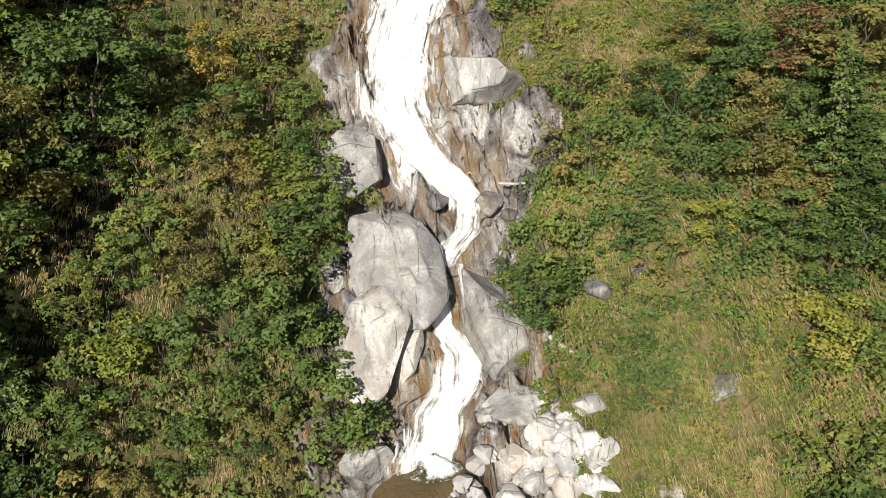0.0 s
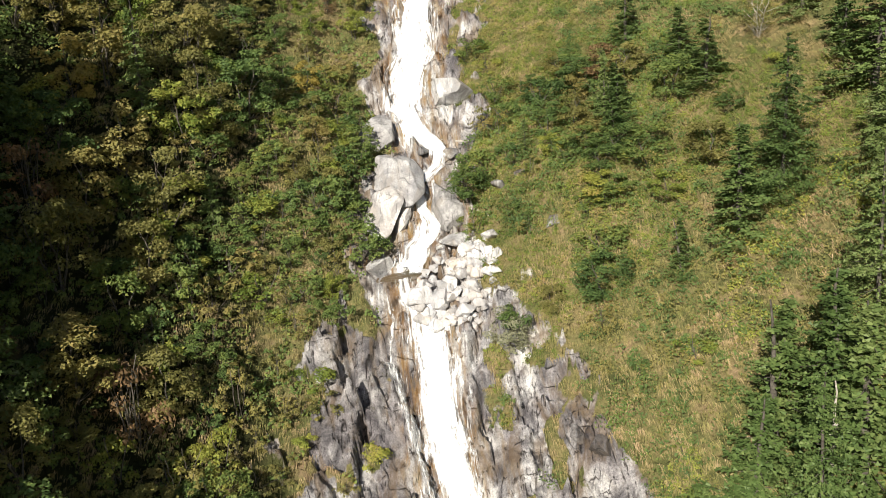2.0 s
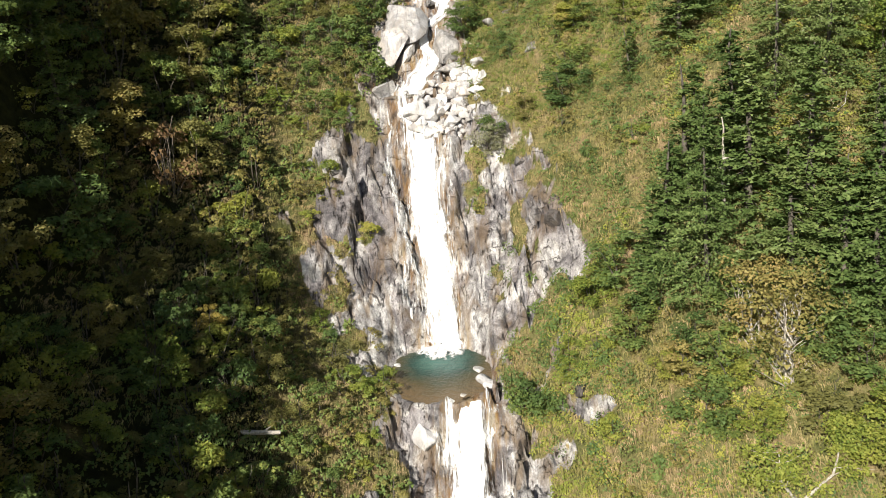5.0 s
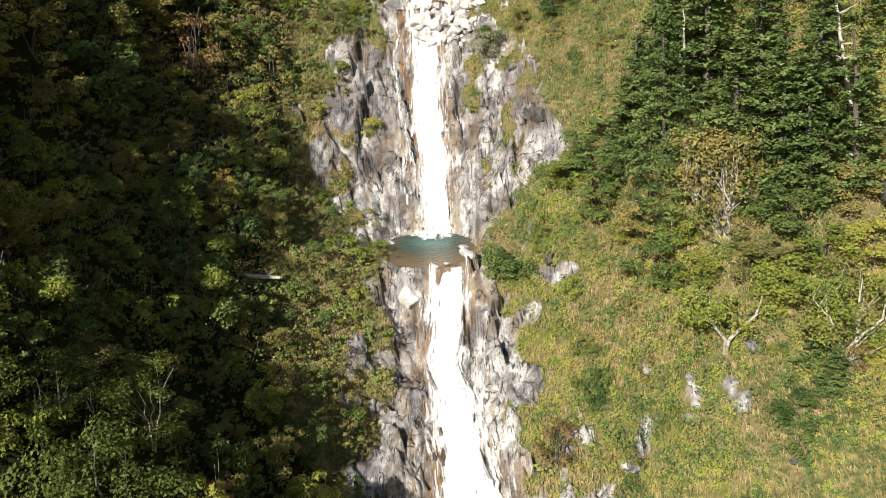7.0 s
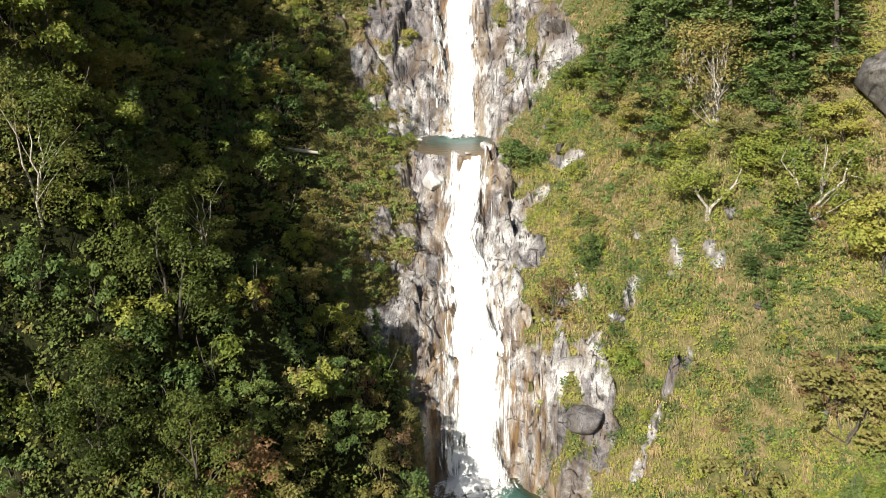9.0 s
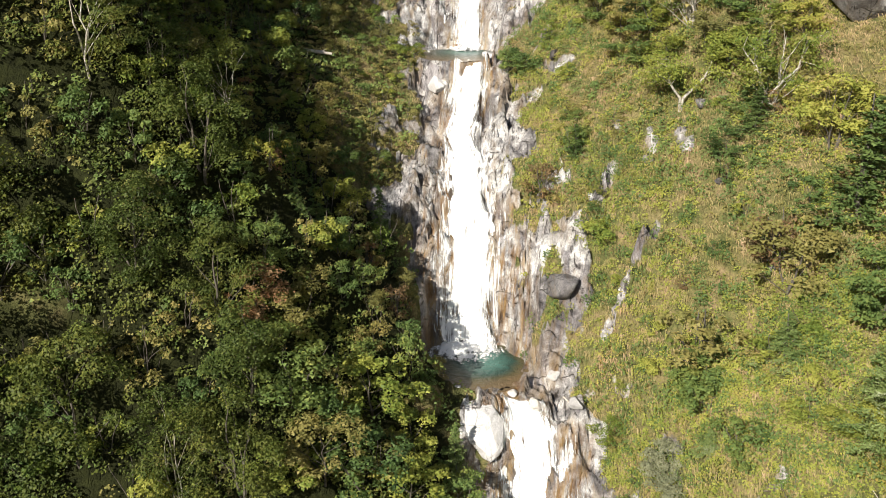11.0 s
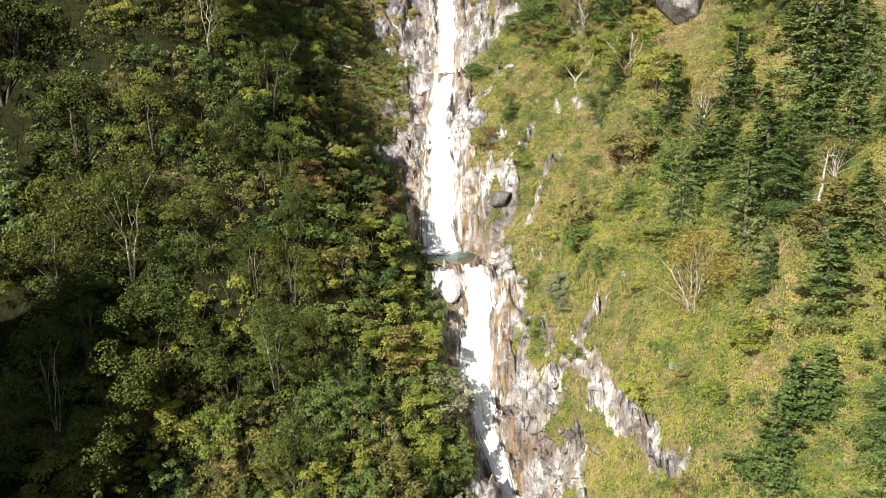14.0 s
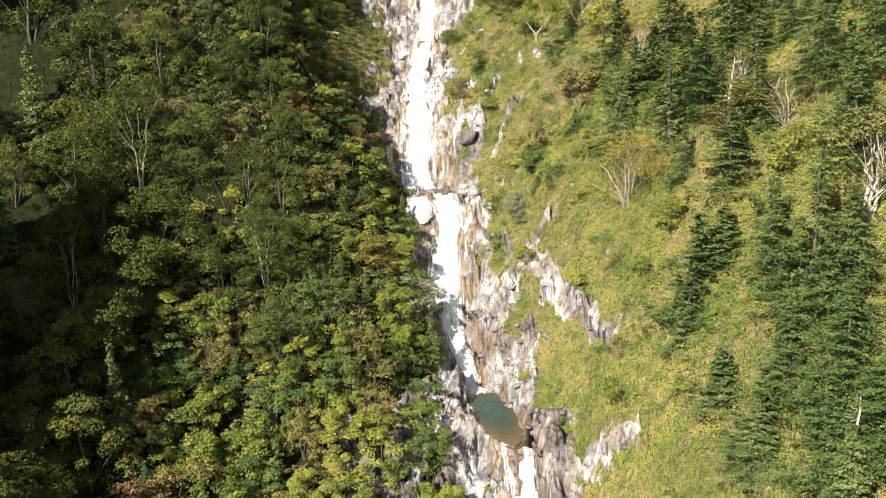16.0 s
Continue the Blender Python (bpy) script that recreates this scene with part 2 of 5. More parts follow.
def ramp(n, links, source, stops):
    r = n.new("ShaderNodeValToRGB")
    links.new(source, r.inputs["Fac"])
    els = r.color_ramp.elements
    while len(els) < len(stops):
        els.new(0.5)
    for e, (at, col) in zip(els, stops):
        e.position, e.color = at, (*col, 1)
    return r.outputs["Color"]


def noise_tex(n, links, vector, scale, detail=5, rough=0.6, distort=0.0):
    t = n.new("ShaderNodeTexNoise")
    t.inputs["Scale"].default_value, t.inputs["Detail"].default_value = scale, detail
    t.inputs["Roughness"].default_value, t.inputs["Distortion"].default_value = rough, distort
    if vector:
        links.new(vector, t.inputs["Vector"])
    return t.outputs["Fac"]


def mix_col(n, links, fac, a, b, mode="MIX"):
    x = n.new("ShaderNodeMix")
    x.data_type, x.blend_type = "RGBA", mode
    for socket, v in ((x.inputs[0], fac), (x.inputs[6], a), (x.inputs[7], b)):
        if isinstance(v, (int, float)):
            socket.default_value = v
        elif isinstance(v, tuple):
            socket.default_value = (*v, 1)
        else:
            links.new(v, socket)
    return x.outputs[2]


def math_node(n, links, op, a, b=0.0, clamp=False):
    x = n.new("ShaderNodeMath")
    x.operation, x.use_clamp = op, clamp
    for socket, v in zip(x.inputs, (a, b)):
        if isinstance(v, (int, float)):
            socket.default_value = v
        else:
            links.new(v, socket)
    return x.outputs[0]


def bump(n, links, bsdf, value, strength=0.5, distance=0.1):
    b = n.new("ShaderNodeBump")
    b.inputs["Strength"].default_value, b.inputs["Distance"].default_value = strength, distance
    links.new(value, b.inputs["Height"])
    links.new(b.outputs["Normal"], bsdf.inputs["Normal"])


def rock_colour(n, links, vector):
    """Pale granite with dark joints, lichen and grain. Returns colour and relief."""
    big = noise_tex(n, links, vector, 0.42, 7, 0.66, 0.9)
    base = ramp(n, links, big, [(0.30, (0.08, 0.075, 0.08)), (0.40, (0.21, 0.205, 0.215)), (0.48, (0.38, 0.375, 0.375)), (0.56, (0.66, 0.66, 0.655)), (0.64, (0.62, 0.615, 0.60)), (0.74, (0.26, 0.245, 0.235))])
    grain = noise_tex(n, links, vector, 8.0, 6, 0.75)
    speck = ramp(n, links, grain, [(0.36, (0.55, 0.55, 0.57)), (0.5, (0.95, 0.95, 0.95)), (0.64, (1.22, 1.21, 1.2))])
    col = mix_col(n, links, 1.0, base, speck, "MULTIPLY")
    wide = ramp(n, links, noise_tex(n, links, vector, 0.11, 4, 0.6, 0.5), [(0.36, (0.56, 0.53, 0.54)), (0.48, (0.88, 0.86, 0.86)), (0.60, (1.25, 1.25, 1.25))])
    col = mix_col(n, links, 1.0, col, wide, "MULTIPLY")
    moss = ramp(n, links, noise_tex(n, links, vector, 1.1, 6, 0.75, 0.4), [(0.60, (0, 0, 0)), (0.70, (0.8, 0.8, 0.8))])
    col = mix_col(n, links, moss, col, (0.085, 0.075, 0.035))
    glaze = n.new("ShaderNodeMapping")
    glaze.inputs["Scale"].default_value = (1.3, 0.42, 0.45)
    glaze.inputs["Rotation"].default_value = (0.0, 0.3, 0.2)
    links.new(vector, glaze.inputs["Vector"])
    run = noise_tex(n, links, glaze.outputs["Vector"], 1.7, 8, 0.74, 0.5)
    col = mix_col(n, links, 1.0, col, ramp(n, links, run, [(0.36, (0.5, 0.49, 0.5)), (0.46, (0.86, 0.85, 0.86)), (0.56, (1.0, 1.0, 1.0)), (0.66, (1.3, 1.3, 1.3))]), "MULTIPLY")
    iron = ramp(n, links, noise_tex(n, links, glaze.outputs["Vector"], 0.55, 6, 0.68, 0.7), [(0.48, (0, 0, 0)), (0.62, (0.7, 0.7, 0.7))])
    col = mix_col(n, links, iron, col, (0.19, 0.13, 0.07))
    cracks = None
    for scale, stretch, turn, thin in ((0.45, (1.0, 0.22, 0.20), (0.15, 0.5, 0.2), 0.012), (0.4, (0.3, 0.9, 0.9), (0.3, -0.6, 0.5), 0.007), (1.3, (1.0, 0.25, 0.25), (0.1, 0.35, 0.1), 0.014)):
        mapping = n.new("ShaderNodeMapping")
        mapping.inputs["Scale"].default_value, mapping.inputs["Rotation"].default_value = stretch, turn
        links.new(vector, mapping.inputs["Vector"])
        seam = math_node(n, links, "ABSOLUTE", math_node(n, links, "SUBTRACT", noise_tex(n, links, mapping.outputs["Vector"], scale, 2, 0.45, 0.0), 0.5))
        crack = ramp(n, links, seam, [(0.0, (0.12, 0.11, 0.10)), (thin * 0.4, (0.3, 0.28, 0.27)), (thin, (0.86, 0.85, 0.85)), (thin * 3, (1, 1, 1))])
        broken = ramp(n, links, noise_tex(n, links, vector, scale * 1.7, 3, 0.6), [(0.47, (0, 0, 0)), (0.56, (1, 1, 1))])
        crack = mix_col(n, links, broken, (1.0, 1.0, 1.0), crack)
        col = mix_col(n, links, 1.0, col, crack, "MULTIPLY")
        cracks = crack if cracks is None else mix_col(n, links, 1.0, cracks, crack, "MULTIPLY")
    joint = n.new("ShaderNodeMapping")
    joint.inputs["Scale"].default_value, joint.inputs["Rotation"].default_value = (1.0, 0.4, 0.4), (0.2, 0.45, 0.3)
    shift = n.new("ShaderNodeVectorMath")
    shift.operation = "MULTIPLY_ADD"
    bend = n.new("ShaderNodeTexNoise")
    bend.inputs["Scale"].default_value, bend.inputs["Detail"].default_value = 0.8, 5
    links.new(vector, bend.inputs["Vector"])
    links.new(bend.outputs["Color"], shift.inputs[0])
    shift.inputs[1].default_value = (1.6, 1.6, 1.6)
    links.new(vector, shift.inputs[2])
    links.new(shift.outputs[0], joint.inputs["Vector"])
    face = n.new("ShaderNodeTexVoronoi")
    face.inputs["Scale"].default_value = 0.75
    links.new(joint.outputs["Vector"], face.inputs["Vector"])
    grey = n.new("ShaderNodeSeparateColor")
    links.new(face.outputs["Color"], grey.inputs["Color"])
    col = mix_col(n, links, 1.0, col, ramp(n, links, grey.outputs[0], [(0.0, (0.70, 0.68, 0.71)), (0.5, (0.98, 0.98, 0.98)), (1.0, (1.18, 1.18, 1.17))]), "MULTIPLY")
    relief = math_node(n, links, "ADD", math_node(n, links, "ADD", math_node(n, links, "MULTIPLY", grain, 0.5), math_node(n, links, "MULTIPLY", run, 0.45)), math_node(n, links, "MULTIPLY", cracks, 0.5))
    return col, relief, big


def make_ground():
    m, n, links, bsdf = material("mountain_ground", 0.85)
    pos = n.new("ShaderNodeNewGeometry").outputs["Position"]
    rock, relief, big = rock_colour(n, links, pos)
    wet = n.new("ShaderNodeAttribute")
    wet.attribute_name = "wet"
    share = n.new("ShaderNodeAttribute")
    share.attribute_name = "rock"
    stretch = n.new("ShaderNodeMapping")
    stretch.inputs["Scale"].default_value = (1.1, 0.22, 0.22)
    links.new(pos, stretch.inputs["Vector"])
    streak = noise_tex(n, links, stretch.outputs["Vector"], 1.2, 5, 0.6, 0.4)
    rust = ramp(n, links, streak, [(0.34, (0.05, 0.032, 0.02)), (0.45, (0.19, 0.105, 0.042)), (0.55, (0.30, 0.195, 0.085)), (0.66, (0.36, 0.31, 0.23))])
    stain = math_node(n, links, "MULTIPLY", wet.outputs["Fac"], math_node(n, links, "MULTIPLY", math_node(n, links, "SUBTRACT", noise_tex(n, links, stretch.outputs["Vector"], 1.9, 5, 0.7), 0.40), 5.0, True), True)
    rock = mix_col(n, links, stain, rock, rust)
    patch = noise_tex(n, links, pos, 0.5, 5, 0.65)
    soil = ramp(n, links, patch, [(0.3, (0.08, 0.09, 0.035)), (0.45, (0.15, 0.155, 0.06)), (0.58, (0.25, 0.21, 0.10)), (0.7, (0.32, 0.23, 0.14))])
    fine_soil = ramp(n, links, noise_tex(n, links, pos, 5.0, 5, 0.75), [(0.32, (0.45, 0.45, 0.42)), (0.55, (1.0, 1.0, 1.0)), (0.7, (1.25, 1.2, 1.1))])
    soil = mix_col(n, links, 1.0, soil, fine_soil, "MULTIPLY")
    # Forest litter, coloured near black to carry the shade under the trees.
    shaded_litter = n.new("ShaderNodeAttribute")
    shaded_litter.attribute_name = "shaded_litter"
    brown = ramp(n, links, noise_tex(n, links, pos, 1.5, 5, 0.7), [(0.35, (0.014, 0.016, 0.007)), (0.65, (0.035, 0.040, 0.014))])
    soil = mix_col(n, links, shaded_litter.outputs["Fac"], soil, brown)
    edge = math_node(n, links, "ADD", share.outputs["Fac"], math_node(n, links, "MULTIPLY", math_node(n, links, "SUBTRACT", noise_tex(n, links, pos, 1.7, 4, 0.7), 0.5), 0.8))
    edge = ramp(n, links, edge, [(0.40, (0, 0, 0)), (0.56, (1, 1, 1))])
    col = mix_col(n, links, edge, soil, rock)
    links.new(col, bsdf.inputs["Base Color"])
    sheen = ramp(n, links, noise_tex(n, links, pos, 0.4, 4, 0.6), [(0.4, (0.42, 0.42, 0.42)), (0.6, (0.65, 0.65, 0.65))])
    rough = mix_col(n, links, edge, (0.95, 0.95, 0.95), sheen)
    rough = mix_col(n, links, math_node(n, links, "MULTIPLY", wet.outputs["Fac"], 0.8), rough, (0.3, 0.3, 0.3))
    links.new(rough, bsdf.inputs["Roughness"])
    links.new(mix_col(n, links, edge, (0.1, 0.1, 0.1), (0.5, 0.5, 0.5)), bsdf.inputs["Specular IOR Level"])
    bump(n, links, bsdf, relief, 1.0, 0.28)
    return m


def make_boulder(name, pale, tone):
    m, n, links, bsdf = material(name, 0.85)
    pos = n.new("ShaderNodeNewGeometry").outputs["Position"]
    col, relief, big = rock_colour(n, links, pos)
    tint = ramp(n, links, n.new("ShaderNodeObjectInfo").outputs["Random"], [(0.0, (0.78, 0.77, 0.76)), (0.5, (1.0, 1.0, 1.0)), (0.85, (1.2, 1.2, 1.2)), (1.0, (1.05, 0.95, 0.84))])
    links.new(mix_col(n, links, 1.0, mix_col(n, links, pale, col, (0.59, 0.59, 0.60)), mix_col(n, links, 1.0, tint, (tone, tone, tone), "MULTIPLY"), "MULTIPLY"), bsdf.inputs["Base Color"])
    bump(n, links, bsdf, relief, 0.7, 0.15)
    return m


def make_leaf(name, stops, through=0.2, gloss=0.55):
    m, n, links, bsdf = material(name, gloss, 0.18)
    stops = [(at, (r * 1.08, g, b * 1.18)) for at, (r, g, b) in stops]
    rnd = n.new("ShaderNodeNewGeometry").outputs["Random Per Island"]
    own = n.new("ShaderNodeObjectInfo").outputs["Random"]
    pos = n.new("ShaderNodeNewGeometry").outputs["Position"]
    patch = math_node(n, links, "ADD", math_node(n, links, "MULTIPLY", noise_tex(n, links, pos, 0.9, 3, 0.6), 0.5), math_node(n, links, "MULTIPLY", noise_tex(n, links, pos, 0.16, 3, 0.6), 0.5))
    f = math_node(n, links, "ADD", math_node(n, links, "MULTIPLY", rnd, 0.26), math_node(n, links, "MULTIPLY", own, 0.35))
    f = math_node(n, links, "ADD", f, math_node(n, links, "SUBTRACT", math_node(n, links, "MULTIPLY", patch, 1.7), 0.64), True)
    col = ramp(n, links, f, stops)
    links.new(col, bsdf.inputs["Base Color"])
    tr = n.new("ShaderNodeBsdfTranslucent")
    links.new(mix_col(n, links, 1.0, col, (1.15, 1.1, 0.6), "MULTIPLY"), tr.inputs["Color"])
    mix = n.new("ShaderNodeMixShader")
    mix.inputs["Fac"].default_value = through
    links.new(bsdf.outputs["BSDF"], mix.inputs[1])
    links.new(tr.outputs["BSDF"], mix.inputs[2])
    links.new(mix.outputs["Shader"], n["Material Output"].inputs["Surface"])
    return m


def make_bark(name, dark, pale, scale=3.0):
    m, n, links, bsdf = material(name, 0.85)
    pos = n.new("ShaderNodeNewGeometry").outputs["Position"]
    grain = noise_tex(n, links, pos, scale, 6, 0.7, 0.8)
    links.new(ramp(n, links, grain, [(0.35, dark), (0.62, pale)]), bsdf.inputs["Base Color"])
    bump(n, links, bsdf, grain, 0.6, 0.05)
    return m


def make_white_water():
    m, n, links, bsdf = material("white_water", 0.55, 0.3)
    uv = n.new("ShaderNodeAttribute")
    uv.attribute_name = "flow"
    sep = n.new("ShaderNodeMapping")
    sep.inputs["Scale"].default_value = (2.6, 0.24, 1.0)
    links.new(uv.outputs["Vector"], sep.inputs["Vector"])
    streak = noise_tex(n, links, sep.outputs["Vector"], 1.5, 6, 0.7, 0.5)
    fall = n.new("ShaderNodeMapping")
    fall.inputs["Scale"].default_value = (1.2, 0.4, 1.0)
    links.new(uv.outputs["Vector"], fall.inputs["Vector"])
    fine = noise_tex(n, links, fall.outputs["Vector"], 4.5, 6, 0.75)
    col = ramp(n, links, streak, [(0.28, (0.62, 0.65, 0.67)), (0.46, (0.93, 0.94, 0.95))])
    links.new(col, bsdf.inputs["Base Color"])
    edge = n.new("ShaderNodeAttribute")
    edge.attribute_name = "body"
    cover = math_node(n, links, "ADD", edge.outputs["Fac"], math_node(n, links, "MULTIPLY", math_node(n, links, "SUBTRACT", math_node(n, links, "ADD", math_node(n, links, "MULTIPLY", streak, 0.62), math_node(n, links, "MULTIPLY", fine, 0.38)), 0.5), 3.6))
    holes = math_node(n, links, "MULTIPLY", math_node(n, links, "SUBTRACT", noise_tex(n, links, fall.outputs["Vector"], 0.75, 3, 0.5, 0.8), 0.5), 1.5)
    cover = math_node(n, links, "ADD", cover, holes)
    cover = ramp(n, links, cover, [(0.18, (0, 0, 0)), (0.66, (1, 1, 1))])
    clear = n.new("ShaderNodeBsdfTransparent")
    mix = n.new("ShaderNodeMixShader")
    links.new(cover, mix.inputs["Fac"])
    links.new(clear.outputs["BSDF"], mix.inputs[1])
    links.new(bsdf.outputs["BSDF"], mix.inputs[2])
    links.new(mix.outputs["Shader"], n["Material Output"].inputs["Surface"])
    bump(n, links, bsdf, fine, 0.45, 0.15)
    return m


def make_pool():
    m, n, links, bsdf = material("pool_water", 0.28, 0.2)
    pos = n.new("ShaderNodeNewGeometry").outputs["Position"]
    depth = n.new("ShaderNodeAttribute")
    depth.attribute_name = "depth"
    stir = noise_tex(n, links, pos, 0.9, 5, 0.6, 0.5)
    f = math_node(n, links, "ADD", depth.outputs["Fac"], math_node(n, links, "MULTIPLY", math_node(n, links, "SUBTRACT", stir, 0.5), 0.5))
    col = ramp(n, links, f, [(0.06, (0.15, 0.105, 0.055)), (0.34, (0.075, 0.070, 0.035)), (0.62, (0.022, 0.06, 0.05)), (0.95, (0.07, 0.17, 0.145))])
    links.new(col, bsdf.inputs["Base Color"])
    bump(n, links, bsdf, noise_tex(n, links, pos, 2.5, 4, 0.6), 0.8, 0.15)
    return m


GROUND, BOULDER, OUTCROP, WATER, POOL = make_ground(), make_boulder("pale_granite", 0.5, 1.18), make_boulder("weathered_granite", 0.12, 0.55), make_white_water(), make_pool()
WORN = make_boulder("worn_granite", 0.4, 0.95)
BARK_GREY = make_bark("grey_bark", (0.05, 0.043, 0.036), (0.15, 0.135, 0.115))
BARK_WHITE = make_bark("pale_birch_bark", (0.20, 0.17, 0.14), (0.58, 0.55, 0.49), 5.0)
DEAD_WOOD = make_bark("bleached_dead_wood", (0.32, 0.28, 0.24), (0.66, 0.62, 0.56), 6.0)
NEEDLE = make_leaf("fir_needles", [(0.1, (0.045, 0.085, 0.022)), (0.45, (0.10, 0.165, 0.042)), (0.75, (0.19, 0.26, 0.075)), (1.0, (0.30, 0.36, 0.19))], 0.15, 0.5)
GREEN = make_leaf("green_leaves", [(0.05, (0.039, 0.078, 0.024)), (0.4, (0.091, 0.156, 0.041)), (0.7, (0.156, 0.221, 0.051)), (0.95, (0.273, 0.286, 0.059))])
# A darker copy of the green leaves; the spur's shade is put into its colour.
SHADE_GREEN = make_leaf("shade_green_leaves", [(0.05, (0.027, 0.05, 0.011)), (0.4, (0.062, 0.094, 0.018)), (0.7, (0.12, 0.148, 0.028)), (0.95, (0.21, 0.21, 0.042))])
OLIVE = make_leaf("olive_leaves", [(0.05, (0.09, 0.10, 0.032)), (0.4, (0.18, 0.19, 0.052)), (0.7, (0.26, 0.245, 0.07)), (0.95, (0.32, 0.26, 0.085))])
YELLOW = make_leaf("yellow_leaves", [(0.05, (0.15, 0.145, 0.03)), (0.4, (0.28, 0.25, 0.055)), (0.7, (0.39, 0.335, 0.075)), (0.95, (0.46, 0.34, 0.085))])
RUSSET = make_leaf("russet_leaves", [(0.05, (0.09, 0.065, 0.03)), (0.4, (0.175, 0.125, 0.055)), (0.7, (0.25, 0.17, 0.075)), (0.95, (0.33, 0.175, 0.075))])
SILVER = make_leaf("silver_green_leaves", [(0.05, (0.110, 0.143, 0.07)), (0.5, (0.22, 0.25, 0.13)), (0.95, (0.35, 0.37, 0.22))])
GRASS = make_leaf("autumn_grass", [(0.05, (0.14, 0.19, 0.05)), (0.35, (0.26, 0.285, 0.085)), (0.58, (0.40, 0.36, 0.15)), (0.8, (0.56, 0.44, 0.25)), (1.0, (0.50, 0.33, 0.21))], 0.25, 0.7)
HERB = make_leaf("herb_leaves", [(0.05, (0.066, 0.121, 0.026)), (0.35, (0.143, 0.209, 0.035)), (0.6, (0.253, 0.297, 0.053)), (0.85, (0.345, 0.365, 0.070)), (1.0, (0.38, 0.30, 0.10))])


# ---- mesh helpers ----
def mesh_of(name, verts, faces, mat, smooth_shade=False):
    """A mesh from arrays: verts (N, 3), faces (M, 3 or 4)."""
    verts, faces = np.asarray(verts, np.float32), np.asarray(faces, np.int32)
    me = bpy.data.meshes.new(name)
    me.vertices.add(len(verts))
    me.vertices.foreach_set("co", verts.ravel())
    k = faces.shape[1]
    me.loops.add(faces.size)
    me.loops.foreach_set("vertex_index", faces.ravel())
    me.polygons.add(len(faces))
    me.polygons.foreach_set("loop_start", np.arange(0, faces.size, k, dtype=np.int32))
    if smooth_shade:
        me.polygons.foreach_set("use_smooth", np.ones(len(faces), bool))
    me.update(calc_edges=True)
    me.materials.append(mat)
    return me


def point_value(me, name, values):
    a = me.attributes.new(name, "FLOAT", "POINT")
    a.data.foreach_set("value", np.asarray(values, np.float32))


def grid_faces(rows, cols):
    i = np.arange(rows * cols).reshape(rows, cols)
    return np.stack([i[:-1, :-1], i[:-1, 1:], i[1:, 1:], i[1:, :-1]], -1).reshape(-1, 4)


def part(name, me, parent, label=""):
    ob = new(name, me)
    ob.parent = parent
    return tagged(ob, label)


def tubes(paths, sides=6):
    """Tapered tubes along paths: each a list of (x, y, z, radius). Returns verts, faces."""
    verts, faces, base = [], [], 0
    for path in paths:
        p = np.array(path, float)
        d = np.gradient(p[:, :3], axis=0)
        d /= np.linalg.norm(d, axis=1, keepdims=True) + 1e-9
        side = np.cross(d, (0.3, 0.9, 0.31))
        side /= np.linalg.norm(side, axis=1, keepdims=True) + 1e-9
        other = np.cross(d, side)
        a = np.arange(sides) * 2 * np.pi / sides
        ring = p[:, None, :3] + p[:, None, 3:4] * (np.cos(a)[None, :, None] * side[:, None] + np.sin(a)[None, :, None] * other[:, None])
        verts.append(ring.reshape(-1, 3))
        n = len(p)
        i = base + np.arange(n * sides).reshape(n, sides)
        j = np.roll(i, -1, axis=1)
        faces.append(np.stack([i[:-1], j[:-1], j[1:], i[1:]], -1).reshape(-1, 4))
        base += n * sides
    return np.concatenate(verts), np.concatenate(faces)


def leaf_tris(centres, along, across):
    """Pointed leaves: one triangle for each centre."""
    v = np.stack([centres - along, centres + along * 0.6 + across, centres + along * 0.6 - across], 1).reshape(-1, 3)
    return v, np.arange(len(v)).reshape(-1, 3)


def unit(v):
    return v / (np.linalg.norm(v, axis=-1, keepdims=True) + 1e-9)


def leaves_facing(rng, centres, up, size, long=1.7):
    """Leaves at these centres whose faces look along up, turned at random."""
    n = len(centres)
    a = unit(np.cross(up, rng.normal(size=(n, 3))))
    b = np.cross(up, a)
    s = (size * rng.uniform(0.6, 1.3, n))[:, None]
    return leaf_tris(centres, a * s * 0.5 * long, b * s * 0.55)


def scatter_leaves(rng, centres, size, flat=0.6, long=1.7):
    """Leaves that face mostly upward, turned at random."""
    return leaves_facing(rng, centres, unit(rng.normal(size=(len(centres), 3)) * flat + (-0.1, -0.6, 0.7)), size, long)


def leaf_pad(rng, pos, size, n, thick=0.55):
    """Places and directions of the leaves of one rounded pad of foliage, open below."""
    d = unit(rng.normal(size=(n, 3)))
    d[:, 2] = np.where(d[:, 2] < -0.3, -d[:, 2], d[:, 2])
    rough = 0.72 + 0.55 * vnoise(d * 1.7 + pos * 3.1, 7)[:, None]
    at = pos + d * (size, size, size * thick) * rough * rng.uniform(0.72, 1.06, (n, 1))
    return at, unit(d * 0.75 + (0, -0.2, 0.4) + rng.normal(size=(n, 3)) * 0.5)


def bent(rng, start, end, r0, r1, wobble, steps=7):
    t = np.linspace(0, 1, steps)[:, None]
    p = np.array(start) * (1 - t) + np.array(end) * t
    w = np.cumsum(rng.normal(size=(steps, 3)) * wobble / steps ** 0.5, axis=0)
    p = p + w * t
    return [(*q, r0 * (1 - k) + r1 * k) for q, k in zip(p, t[:, 0])]


# ---- the ground ----
ROWS_Y = np.unique(np.concatenate([np.linspace(-400, -110, 26), np.arange(-110, -45, 1.2), np.arange(-45, 72, 0.22), np.arange(72, 100, 0.8), np.linspace(100, 400, 34)]))
